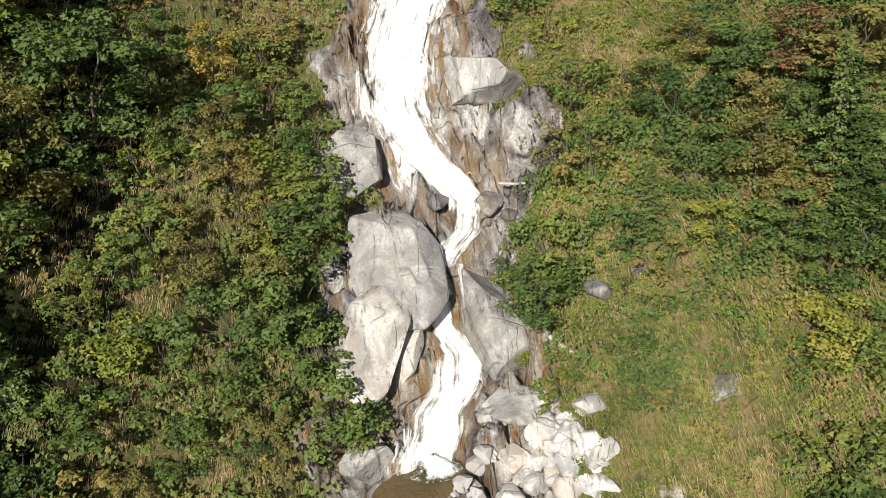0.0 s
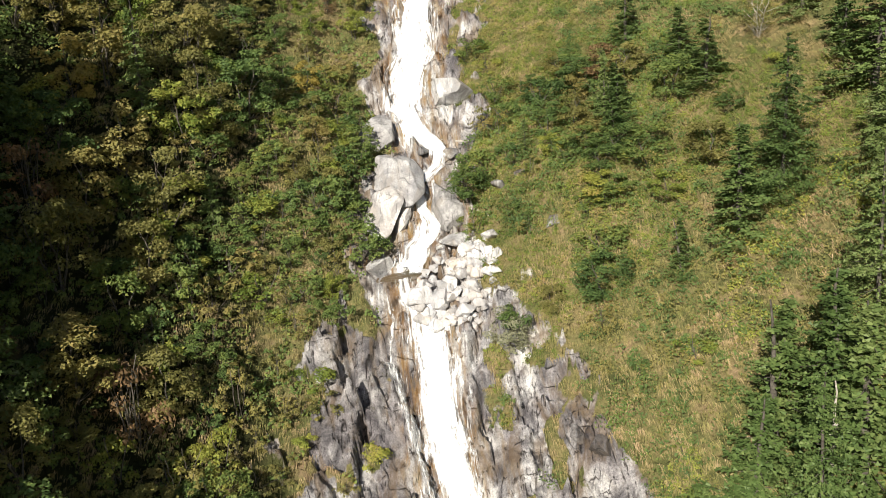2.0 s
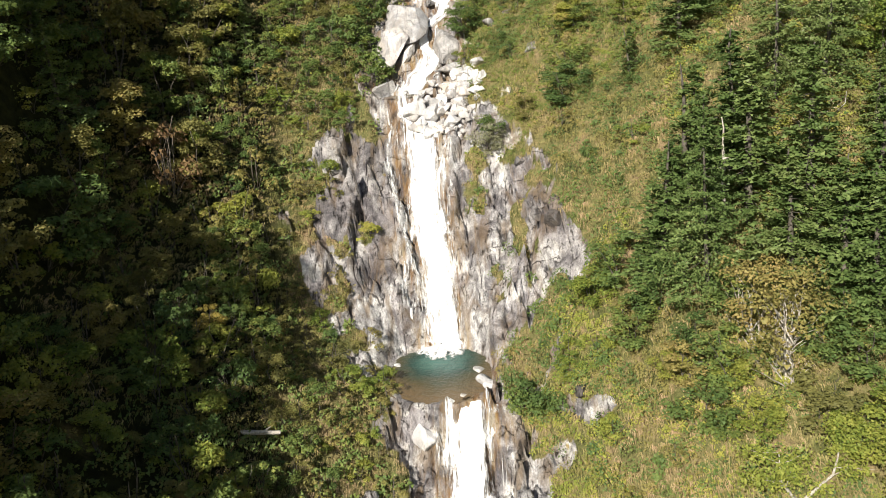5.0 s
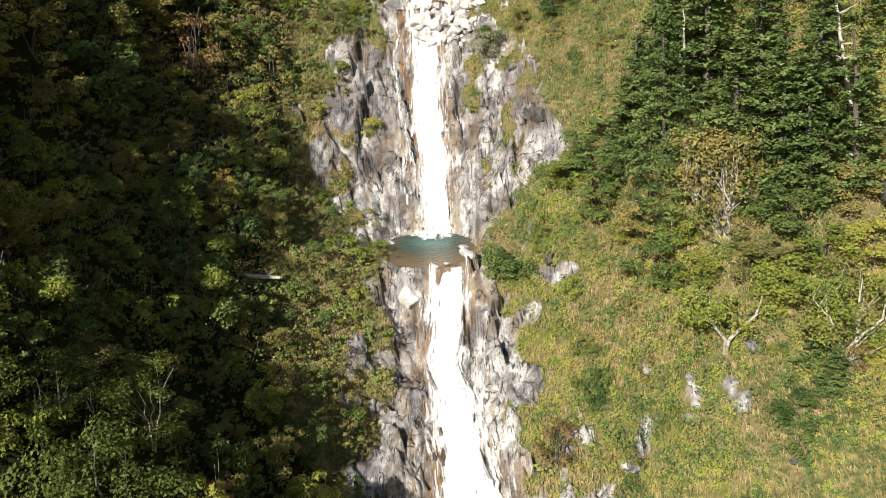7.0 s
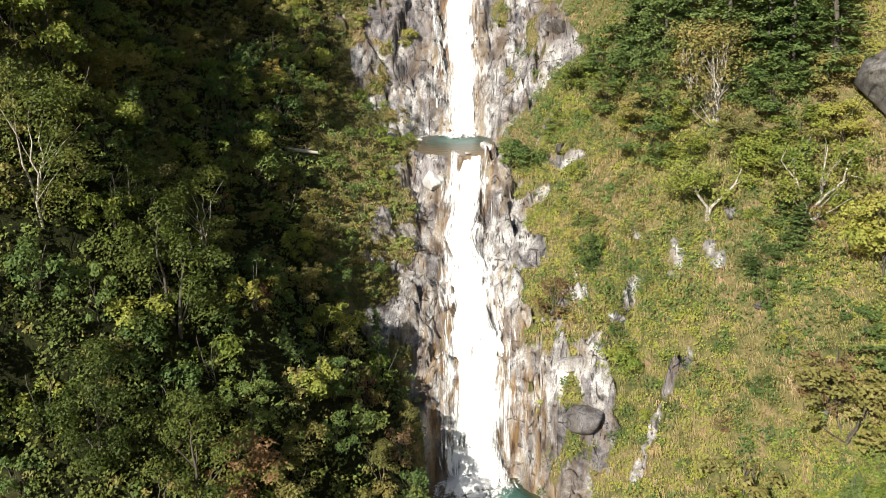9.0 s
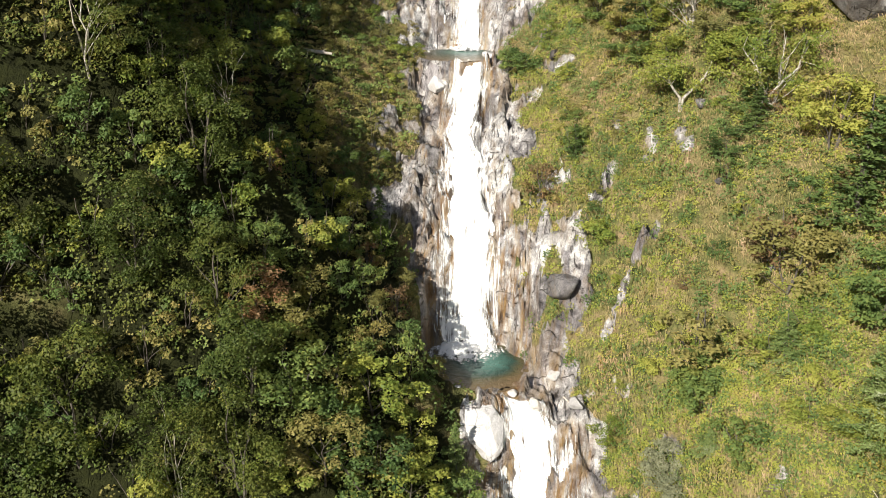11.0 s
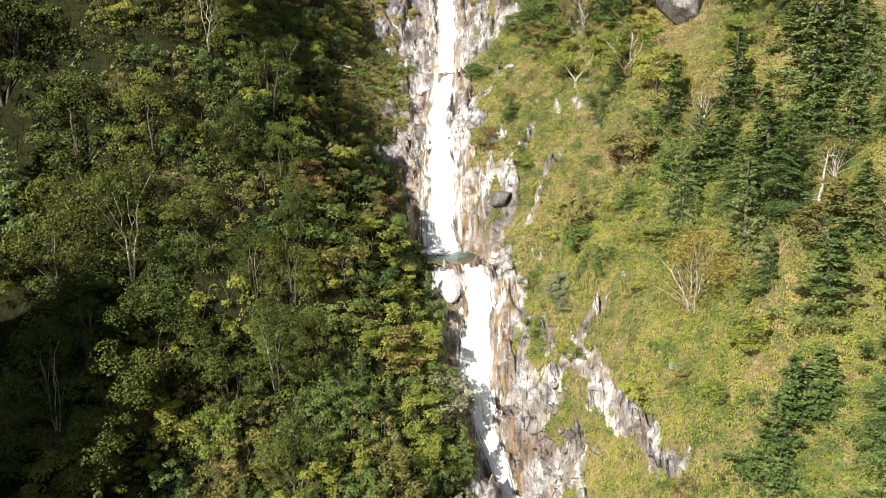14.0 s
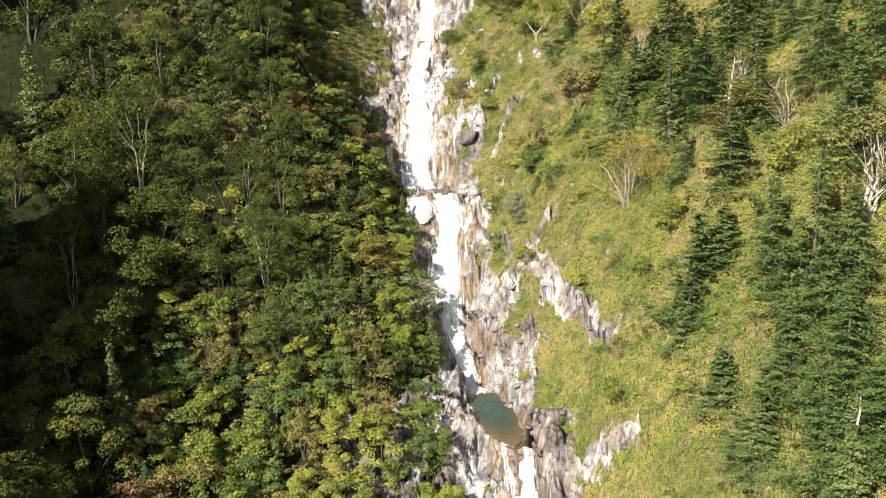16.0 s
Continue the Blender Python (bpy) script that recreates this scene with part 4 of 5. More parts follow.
def broadleaf(seed, mat, name, label, h=6.0, r=2.4, clumps=30, per=92, leaf=0.15, bark=None, stems=1, thin=1.0, lean=0.0, group="broadleaf trees on the mountainside", low=0.2, limbs=9, core=14):
    """One or more stems, limbs, and rounded pads of leaves with dark gaps between."""
    rng = np.random.default_rng(seed)
    root = tree_root(name, label, "tree" if h > 2.6 else "shrub", group)
    paths, c, up, inner = [], [], [], []
    heads = []
    for s in range(stems):
        a = rng.uniform(0, 2 * np.pi)
        d = np.array([np.cos(a), np.sin(a), 0]) * (0.0 if stems == 1 else r * 0.35) + np.array([lean, -lean * 0.3, 0])
        heads.append(bent(rng, (*(d * 0.08)[:2], -0.5), (*(d * 1.0)[:2], h * 0.82), 0.015 * h * thin, 0.015, 0.10 * h, 9))
    for k in range(clumps):
        a, e = rng.uniform(0, 2 * np.pi), rng.uniform(-0.95, 1.0)
        q = rng.uniform(0.35, 1.0)
        wide = r * q * np.sqrt(max(1 - e * e * 0.85, 0.08))
        pos = np.array([np.cos(a) * wide + lean, np.sin(a) * wide, h * (low + 0.32) + e * h * 0.40])
        if k < limbs:
            stem = heads[k % stems]
            at = stem[min(int(np.clip(pos[2] / h - 0.2, 0.12, 0.9) * 9), 8)]
            paths.append(bent(rng, at[:3], pos, at[3] * 0.5, 0.008, 0.16, 5))
        size = r * rng.uniform(0.13, 0.36)
        n = int(per * (size / (0.27 * r)) ** 2)
        at, way = leaf_pad(rng, pos, size, n, rng.uniform(0.6, 1.05))
        c.append(at), up.append(way)
        inner.append(pos + rng.normal(size=(core, 3)) * (size * 0.42, size * 0.42, size * 0.12) - (0, 0, size * 0.12))
    v, f = leaves_facing(rng, np.concatenate(c), np.concatenate(up), leaf)
    iv, jf = scatter_leaves(rng, np.concatenate(inner), min(r * 0.09, 0.21), 0.7, 1.3)
    v, f = np.concatenate([v, iv]), np.concatenate([f, jf + len(v)])
    part("crown", mesh_of("crown", v, f, mat), root)
    for stem in heads:
        tv, tf = tubes([stem], 6)
        part("trunk", mesh_of("trunk", tv, tf, bark or BARK_GREY, True), root, "slender bare trunk")
    if paths:
        tv, tf = tubes(paths, 4)
        tagged(part("limb", mesh_of("limb", tv, tf, bark or BARK_GREY, True), root), kind="stuff")
    return root


def dead_tree(seed, h, label, twigs=26, lean=0.0):
    """A bleached dead trunk with bare broken branches."""
    rng = np.random.default_rng(seed)
    root = tree_root("dead_tree", label, "dead tree", "dead trees")
    trunk = bent(rng, (0, 0, -0.5), (lean, 0, h), 0.2, 0.035, 0.15, 12)
    tv, tf = tubes([trunk], 8)
    part("trunk", mesh_of("trunk", tv, tf, DEAD_WOOD, True), root, "bleached bare trunk")
    for k in range(twigs):
        t = rng.uniform(0.3, 0.97)
        at = trunk[int(t * 11)]
        a = rng.uniform(0, 2 * np.pi)
        ln = h * 0.24 * (1.15 - t) * rng.uniform(0.5, 1.2) + 0.15
        end = np.array(at[:3]) + (np.cos(a) * ln, np.sin(a) * ln, ln * rng.uniform(-0.1, 0.5))
        bv, bf = tubes([bent(rng, at[:3], end, 0.05, 0.012, 0.18, 6)], 4)
        part("branch", mesh_of("branch", bv, bf, DEAD_WOOD, True), root)
    return root


class Kind:
    """A stock of a few built trees of one kind, set out as copies."""

    def __init__(self, builders, tall, wide):
        self.builders, self.tall, self.wide, self.first = builders, tall, wide, {}

    def put(self, k, x, y, h, w, rng, sink=0.25):
        k = k % len(self.builders)
        m = pose(x, y, ground(x, y) - sink, rng.uniform(-4, 4), rng.uniform(-4, 4), rng.uniform(0, 360)) @ Matrix.Diagonal((w / self.wide, w / self.wide, h / self.tall, 1))
        if k not in self.first:
            self.first[k] = self.builders[k]()
            self.first[k].matrix_basis = m
            return self.first[k]
        ob = copy_thing(self.first[k], Matrix.Identity(4))
        ob.matrix_basis = m
        return ob


KINDS = {
    "fir": Kind([lambda: fir(1), lambda: fir(2, 9, 2.1), lambda: fir(3, 9, 1.9)], 9.0, 4.0),
    "big_fir": Kind([lambda: fir(4, 13, 3.7, 0.85), lambda: fir(5, 13, 3.5, 0.85)], 13.0, 7.4),
    "broad": Kind([lambda: broadleaf(11, GREEN, "green_tree", "leafy green tree clinging to the steep slope"),
                   lambda: broadleaf(12, GREEN, "green_tree", "leafy green tree clinging to the steep slope", stems=2)], 6.0, 4.8),
    "olive": Kind([lambda: broadleaf(13, OLIVE, "olive_tree", "olive-green tree turning brown in autumn"),
                   lambda: broadleaf(14, OLIVE, "olive_tree", "olive-green tree turning brown in autumn", stems=3),
                   lambda: broadleaf(15, OLIVE, "olive_tree", "olive-green tree turning brown in autumn", stems=2)], 6.0, 4.8),
    "birch": Kind([lambda: broadleaf(16, OLIVE, "birch_tree", "pale-stemmed birch with thin olive-yellow leaves", bark=BARK_WHITE, stems=2, clumps=24, per=72, leaf=0.11, thin=1.3, limbs=24, core=2),
                   lambda: broadleaf(17, OLIVE, "birch_tree", "pale-stemmed birch with thin olive-yellow leaves", bark=BARK_WHITE, stems=3, clumps=26, per=72, leaf=0.11, thin=1.2, limbs=26, core=2)], 6.0, 4.8),
    "birchy": Kind([lambda: broadleaf(18, YELLOW, "golden_birch", "birch with golden leaves and pale bare limbs", 8, 4.2, 64, 96, 0.12, bark=BARK_WHITE, stems=5, thin=1.1, limbs=50, core=1, group="golden birches")], 8.0, 8.4),
    "lime": Kind([lambda: broadleaf(41, HERB, "lime_tree", "small tree with sunlit yellow-green leaves", group="yellow-green trees"),
                  lambda: broadleaf(42, HERB, "lime_tree", "small tree with sunlit yellow-green leaves", stems=3, group="yellow-green trees")], 6.0, 4.8),
    "tall_broad": Kind([lambda: broadleaf(43, SHADE_GREEN, "tall_green_tree", "tall green broadleaf tree on the wooded spur", 11, 3.9, 46, 165, 0.15, stems=1, low=0.12),
                        lambda: broadleaf(44, SHADE_GREEN, "tall_green_tree", "tall green broadleaf tree on the wooded spur", 11, 3.9, 46, 165, 0.15, stems=2, low=0.12)], 11.0, 7.2),
    "tall_birch": Kind([lambda: broadleaf(45, SHADE_GREEN, "tall_birch", "tall birch with pale crooked limbs and green leaves", 11, 3.6, 56, 105, 0.14, bark=BARK_WHITE, stems=3, thin=0.65, limbs=9)], 11.0, 7.2),
    "yellow": Kind([lambda: broadleaf(19, YELLOW, "yellow_tree", "small tree in bright yellow autumn leaf", group="yellow trees")], 6.0, 4.8),
    "russet": Kind([lambda: broadleaf(20, RUSSET, "russet_tree", "small tree with russet red autumn leaves", group="russet trees")], 6.0, 4.8),
    "silver": Kind([lambda: broadleaf(21, SILVER, "silver_tree", "small tree with pale silvery leaves", group="silvery trees")], 6.0, 4.8),
    "shrub": Kind([lambda: broadleaf(31, GREEN, "green_shrub", "dense dark green shrub on the slope", h=2.4, r=1.4, clumps=15, per=92, leaf=0.10, stems=2, group="shrubs on the slope", low=0.05, core=4),
                   lambda: broadleaf(32, OLIVE, "olive_shrub", "olive-brown shrub on the slope", h=2.4, r=1.4, clumps=14, per=92, leaf=0.10, stems=2, group="shrubs on the slope", low=0.05, core=4),
                   lambda: broadleaf(33, HERB, "pale_green_shrub", "bright yellow-green shrub on the slope", h=2.4, r=1.4, clumps=14, per=88, leaf=0.105, stems=2, group="shrubs on the slope", low=0.05, core=4)], 2.4, 2.8),
    "brown": Kind([lambda: broadleaf(34, RUSSET, "brown_shrub", "half-bare brown shrub on the slope", h=2.4, r=1.4, clumps=22, per=40, leaf=0.10, stems=7, group="shrubs on the slope", low=0.1, thin=1.2, limbs=20)], 2.4, 2.8),
}
put_rng = random.Random(8)
# Trees of the right-hand side: kind, x, y, height, width.
TREES = [("fir", 6.3, 46.8, 6.9, 2.6), ("broad", 4.2, 39.1, 3.4, 4.4), ("fir", 9.1, 37.0, 3.8, 2.8), ("fir", 12.7, 36.6, 7.6, 5.2), ("fir", 13.5, 45.9, 5.0, 4.6), ("fir", 12.6, 49.3, 4.0, 3.4),
         ("broad", 8.5, 43.1, 3.6, 4.4), ("broad", 5.9, 42.8, 2.6, 3.8), ("fir", 11.2, 20.5, 13.0, 7.0), ("fir", 13.5, 24.6, 9.5, 6.0), ("fir", 15.8, 37.4, 10.0, 6.6), ("fir", 17.2, 27.5, 11.0, 6.6),
         ("fir", 19.7, 26.2, 11.5, 6.8), ("fir", 20.8, 33.4, 9.0, 6.6), ("fir", 8.6, 24.4, 4.4, 4.2), ("birch", 13.2, 16.1, 7.0, 6.1)]
TREES += [("birch", 18.1, 23.0, 5.2, 4.9), ("birch", 14.6, 14.3, 7.5, 6.6), ("fir", 20.0, 18.2, 9.0, 5.6), ("fir", 26.0, 21.0, 9.5, 5.4), ("broad", 10.0, 14.9, 3.6, 5.0),
          ("broad", 6.8, 22.0, 3.6, 4.2), ("birch", 19.9, 6.8, 6.6, 6.5), ("fir", 18.7, 5.8, 3.4, 3.2), ("broad", 17.0, 5.4, 2.2, 3.4), ("fir", 6.1, 11.3, 2.4, 2.0)]
TREES += [("fir", 25.5, -12.7, 11.0, 6.4), ("birch", 27.6, -3.8, 6.5, 4.3), ("birchy", 26.6, -17.4, 7.8, 8.6), ("silver", 14.2, -8.8, 2.6, 2.9),
          ("fir", 16.4, -8.6, 1.7, 2.0), ("fir", 20.5, -6.4, 3.2, 3.0), ("fir", 33.8, -16.7, 9.0, 8.0), ("fir", 30.8, -13.5, 6.4, 6.4), ("fir", 35.9, -26.0, 6.5, 6.0), ("fir", 40.4, -39.3, 13.0, 8.6)]
TREES += [("fir", 41.7, -51.6, 11.5, 8.1), ("fir", 42.0, -16.5, 8.4, 6.7), ("fir", 37.0, -41.6, 5.8, 6.0), ("birch", 44.3, -38.2, 9.5, 9.0), ("fir", 34.3, -30.1, 4.0, 4.6),
          ("fir", 40.6, -57.5, 8.8, 7.4), ("fir", 37.2, -53.7, 5.5, 6.0), ("olive", 36.6, -22.8, 4.4, 6.0), ("fir", 46, -48, 12, 8), ("fir", 48, -30, 11, 7.5), ("fir", 46, -10, 10, 7)]
TREES += [("lime", 4.6, 26.2, 3.0, 3.8), ("broad", 8.4, 22.5, 4.0, 4.6), ("broad", 11.6, 15.8, 4.0, 4.8), ("olive", 9.3, 17.2, 3.4, 4.2), ("lime", 12.6, 13.6, 2.6, 3.6), ("olive", 15.7, 12.7, 3.2, 4.4),
          ("broad", 18.1, 13.5, 4.0, 5.0), ("lime", 19.4, 11.5, 3.0, 5.0), ("fir", 17.0, 17.4, 5.5, 4.4), ("lime", 2.6, 22.8, 1.5, 2.4), ("broad", 6.5, 25.4, 4.0, 4.6), ("fir", 9.2, 24.6, 8.0, 5.4), ("fir", 11.2, 26.4, 9.0, 6.0)]
TREES += [("broad", 16.0, -4.5, 2.6, 4.2), ("olive", 38.0, -21.5, 3.5, 5.0), ("birch", 40.4, -26.0, 5.5, 5.0), ("lime", 23.4, -11.0, 1.8, 3.2), ("fir", 7.6, 47.9, 4.4, 3.6), ("broad", 4.5, 46.5, 2.8, 3.4),
          ("lime", 9.3, 41.0, 2.4, 3.4), ("broad", 11.0, 46.0, 3.6, 4.4), ("olive", 8.8, 50.5, 3.4, 4.4), ("olive", 12.5, 41.5, 3.2, 4.2), ("broad", 5.4, 52.5, 3.0, 3.8), ("fir", 9.8, 54.0, 5.0, 4.0)]
TREES += [("fir", 35.0, -30.6, 5.5, 5.4), ("fir", 38.6, -35.6, 9.0, 7.0), ("fir", 42.4, -41.5, 11.0, 8.0), ("fir", 40.6, -47.0, 9.0, 7.4), ("fir", 37.4, -48.2, 6.0, 6.0), ("fir", 44.5, -34.0, 10.0, 7.4),
          ("fir", 33.0, -11.5, 8.0, 6.0), ("fir", 38.5, -23.5, 6.0, 5.4), ("fir", 43.5, -25.5, 9.0, 7.0), ("fir", 29.0, -9.0, 7.0, 5.6), ("fir", 43.8, -55.0, 10.0, 7.6), ("fir", 39.0, -41.5, 8.0, 7.0), ("fir", 42.0, -45.0, 10.0, 8.0), ("fir", 36.5, -43.0, 6.5, 6.4), ("fir", 34.6, -38.0, 5.0, 5.4), ("fir", 44.5, -49.0, 11.0, 8.0)]
for n, (kind, x, y, h, w) in enumerate(TREES):
    if kind == "fir" and w > 6.3:
        kind = "big_fir"
    KINDS[kind].put(n, x, y, h, w, put_rng)
# Shrubs close to the torrent.
for n, (kind, x, y, h, w) in enumerate([("shrub", -3.2, 50.0, 3.2, 4.6), ("shrub", -4.6, 46.6, 1.4, 2.0), ("shrub", -12.6, 46.6, 3.2, 4.2), ("shrub", -14.7, 49.8, 3.6, 4.6), ("shrub", -13.8, 52.7, 3.0, 4.0), ("shrub", -16.4, 49.0, 3.2, 4.2), ("shrub", -0.6, 56.6, 3.0, 3.8), ("shrub", 2.6, 51.7, 3.2, 4.2), ("shrub", -0.6, 52.7, 2.6, 3.6), ("shrub", -2.4, 40.7, 2.6, 3.4), ("shrub", -0.9, 22.4, 3.8, 4.0), ("shrub", 15.9, -6.5, 3.0, 4.2),
                                        ("shrub", -12.5, 47.5, 3.4, 4.6), ("shrub", -14, 50.5, 3.0, 4.0)]):
    KINDS[kind].put(0, x, y, h, w, put_rng)

# Single shrubs and small trees that stand out on the grassy side: kind, x, y, width.
PLANTS = [("lime", 2.6, 24.0, 2.6), ("shrub2", 4.7, 23.0, 2.6), ("olive", 6.8, 22.7, 3.4), ("lime", 8.5, 18.1, 2.8), ("broad", 10.0, 18.0, 3.5), ("lime", 11.6, 15.8, 3.0),
          ("shrub0", 5.9, 13.6, 2.3), ("birch", 14.0, 15.3, 7.1), ("broad", 16.3, 14.5, 4.0), ("fir", 19.5, 15.4, 5.5), ("fir", 15.3, 17.3, 5.7), ("broad", 12.6, 18.4, 4.7),
          ("olive", 21.4, 13.3, 3.9), ("lime", 22.1, 10.7, 4.1), ("fir", 18.9, 7.5, 3.6), ("lime", 17.3, 10.7, 4.2), ("broad", 10.7, 14.3, 2.6), ("lime", 20.9, 6.3, 2.3),
          ("shrub1", 7.7, 7.8, 2.9), ("fir", 17.9, 16.3, 5.5), ("fir", 22.4, 15.0, 5.7), ("fir", 14.1, 22.1, 6.8), ("fir", 17.2, 20.6, 6.2), ("olive", 20.8, 19.0, 4.5),
          ("shrub1", 3.3, 9.2, 3.9), ("shrub0", 5.8, 11.1, 2.6), ("shrub0", 17.1, 4.4, 3.4), ("shrub0", 15.6, -5.1, 4.8), ("olive", 20.6, -2.8, 6.7), ("shrub2", 15.0, -2.6, 2.5),
          ("shrub2", 10.2, 2.5, 1.5), ("shrub0", 16.5, 0.6, 2.2), ("shrub2", 18.4, 1.7, 2.1), ("shrub0", 22.2, 0.5, 3.1), ("shrub1", 13.7, 2.8, 2.3), ("shrub2", 21.7, -6.0, 2.9),
          ("shrub1", 18.8, -4.8, 2.3), ("shrub2", 12.7, -0.8, 2.2), ("shrub2", 8.1, 7.9, 1.7), ("shrub0", 15.6, -5.3, 4.6), ("silver", 14.1, -8.3, 2.5), ("shrub1", 10.7, -3.7, 2.2),
          ("shrub2", 19.8, -5.8, 3.6), ("shrub2", 21.4, -9.7, 3.1), ("shrub0", 18.2, -10.1, 2.3), ("lime", 25.0, -12.2, 3.3), ("shrub2", 12.7, -2.2, 2.6), ("shrub1", 17.3, -12.2, 2.3),
          ("shrub2", 21.1, -12.5, 3.4), ("fir", 27.0, -9.1, 4.8), ("shrub0", 11.4, -8.2, 3.9), ("shrub2", 15.8, -12.5, 3.7), ("shrub2", 22.3, -18.7, 4.6), ("shrub1", 26.2, -21.6, 3.3),
          ("shrub0", 18.0, -9.4, 4.4), ("shrub2", 28.7, -25.2, 3.7), ("shrub2", 24.7, -24.6, 3.8), ("lime", 30.7, -23.7, 4.7), ("shrub1", 28.7, -29.4, 3.0), ("fir", 32.3, -31.3, 6.2),
          ("shrub0", 31.7, -35.9, 4.1), ("shrub2", 26.4, -30.6, 4.5), ("lime", 40.4, -29.7, 5.6)]
# Shrubs and young trees beside the top of the torrent.
PLANTS += [("shrub0", -4.0, 49.4, 4.0), ("shrub0", -5.0, 51.2, 2.2), ("shrub1", -1.3, 51.7, 3.6), ("fir", 0.6, 49.8, 1.7), ("broad", 2.5, 49.6, 3.7), ("olive", 4.4, 49.0, 3.7),
           ("russet", 7.0, 51.9, 3.8), ("broad", 5.5, 53.9, 3.4), ("olive", 4.2, 55.3, 3.2), ("fir", 6.9, 46.2, 3.0), ("broad", 5.4, 44.9, 3.3), ("broad", 6.7, 44.5, 3.8),
           ("lime", 5.1, 43.2, 3.5), ("olive", 5.0, 47.1, 2.7), ("shrub1", 0.6, 47.8, 2.5), ("shrub0", -1.2, 46.2, 2.4), ("shrub1", -0.0, 44.3, 2.6), ("shrub2", -3.8, 46.3, 2.2),
           ("shrub0", 4.7, 40.9, 4.6), ("shrub1", 1.4, 56.2, 2.9), ("broad", 2.3, 54.2, 3.1), ("shrub0", -2.6, 62.0, 4.4), ("shrub1", -1.5, 54.4, 3.5), ("lime", 2.5, 47.7, 2.5),
           ("shrub0", 0.1, 46.9, 1.8), ("olive", 5.2, 51.4, 2.9), ("broad", 7.0, 49.7, 3.4), ("shrub2", -4.8, 48.9, 2.1)]
# Bushes that stand out beside the pools.
PLANTS += [("broad", -4.2, 48.2, 3.4), ("silver", -2.6, 40.4, 3.9), ("olive", 0.7, 40.4, 2.6), ("shrub0", -0.3, 22.0, 4.4), ("shrub0", 5.7, 11.6, 3.7), ("shrub1", 5.1, 14.4, 2.5), ("brown", 3.6, 9.4, 3.6),
           ("shrub1", 16.1, -3.4, 6.2), ("brown", 19.9, -1.1, 4.6), ("shrub1", 15.2, -2.9, 5.8), ("silver", 13.8, -7.7, 3.5), ("lime", 9.9, -3.6, 2.8), ("shrub2", 8.1, 5.5, 4.3)]
FORM = {"brown": 0.8, "russet": 0.85, "fir": 1.55, "birch": 1.1, "lime": 0.8, "olive": 0.85, "broad": 0.85, "silver": 0.9}
for n, (kind, x, y, w) in enumerate(PLANTS):
    if kind.startswith("shrub"):
        KINDS["shrub"].put(int(kind[5]), x, y, w * 0.62, w, put_rng, 0.15)
    else:
        KINDS[kind].put(n, x, y, w * FORM[kind], w * (0.95 if kind != "fir" else 1.0), put_rng)


def forked_birch(seed, x, y, reach, tall, label):
    """A birch whose two pale stems part at the root and lean apart, thinly leaved."""
    rng = np.random.default_rng(seed)
    root = tree_root("forked_birch", label, "tree", "forked birches")
    c = []
    for side, far, h in ((-1, reach * 0.75, tall * 0.85), (1, reach, tall)):
        stem = bent(rng, (0, 0, -0.4), (side * 0.12, -0.3, 0.9), 0.14, 0.11, 0.02, 4)
        stem += bent(rng, stem[-1][:3], (side * far * 0.5, -0.5, h * 0.6), 0.11, 0.075, 0.12, 5)[1:]
        stem += bent(rng, stem[-1][:3], (side * far * (0.55 if side < 0 else 0.75), 0.2, h), 0.07, 0.02, 0.15, 6)[1:]
        tv, tf = tubes([stem], 7)
        part("trunk", mesh_of("trunk", tv, tf, BARK_WHITE, True), root, "pale leaning birch stem")
        for k in range(9):
            at = stem[rng.integers(5, 13)]
            end = np.array(at[:3]) + rng.normal(size=3) * (0.8, 0.6, 0.45) + (side * 0.35, 0, 0.5)
            v, f = tubes([bent(rng, at[:3], end, 0.035, 0.008, 0.12, 5)], 4)
            part("limb", mesh_of("limb", v, f, BARK_WHITE, True), root)
            for q in (0.55, 1.0):
                c.append(np.array(at[:3]) * (1 - q) + end * q + rng.normal(size=(90, 3)) * (0.42, 0.42, 0.24))
    v, f = scatter_leaves(rng, np.concatenate(c), 0.13, 0.9)
    part("crown", mesh_of("crown", v, f, HERB), root)
    root.matrix_basis = pose(x, y, ground(x, y), 0, 0, 0)


forked_birch(71, 13.9, 10.6, 3.0, 4.4, "birch with two pale stems leaning apart in a fork")
forked_birch(72, 19.6, 6.9, 3.0, 5.0, "birch with leaning pale stems above a rock")

snag = dead_tree(51, 10.0, "bleached dead tree with bare broken branches", 40, -1.6)
snag.matrix_basis = pose(22.6, 17.9, ground(22.6, 17.9), 0, -4, 0)
for seed, x, y, h in ((52, 12.7, 23.0, 6.5), (53, 42.0, -47.6, 6.0), (54, 36.0, -19.0, 5.0), (55, 21.7, 15.4, 2.6)):
    dead = dead_tree(seed, h, "short grey snag among the firs", 9 if h > 3 else 4, 0.3)
    dead.matrix_basis = pose(x, y, ground(x, y), 3, 4, seed * 40)

# The wooded left-hand side.
def candidates(rng, count, y0, y1, u0, u1, reach=None):
    """Random places beside the torrent that are not bare rock."""
    y = np.array([rng.uniform(y0, y1) for k in range(count)])
    u = np.array([rng.uniform(u0, u1) for k in range(count)])
    x = creek_x(y) + u
    keep = rock_share(x, y) < 0.3
    return list(zip(x[keep], y[keep], u[keep]))


wood = random.Random(21)
placed = []
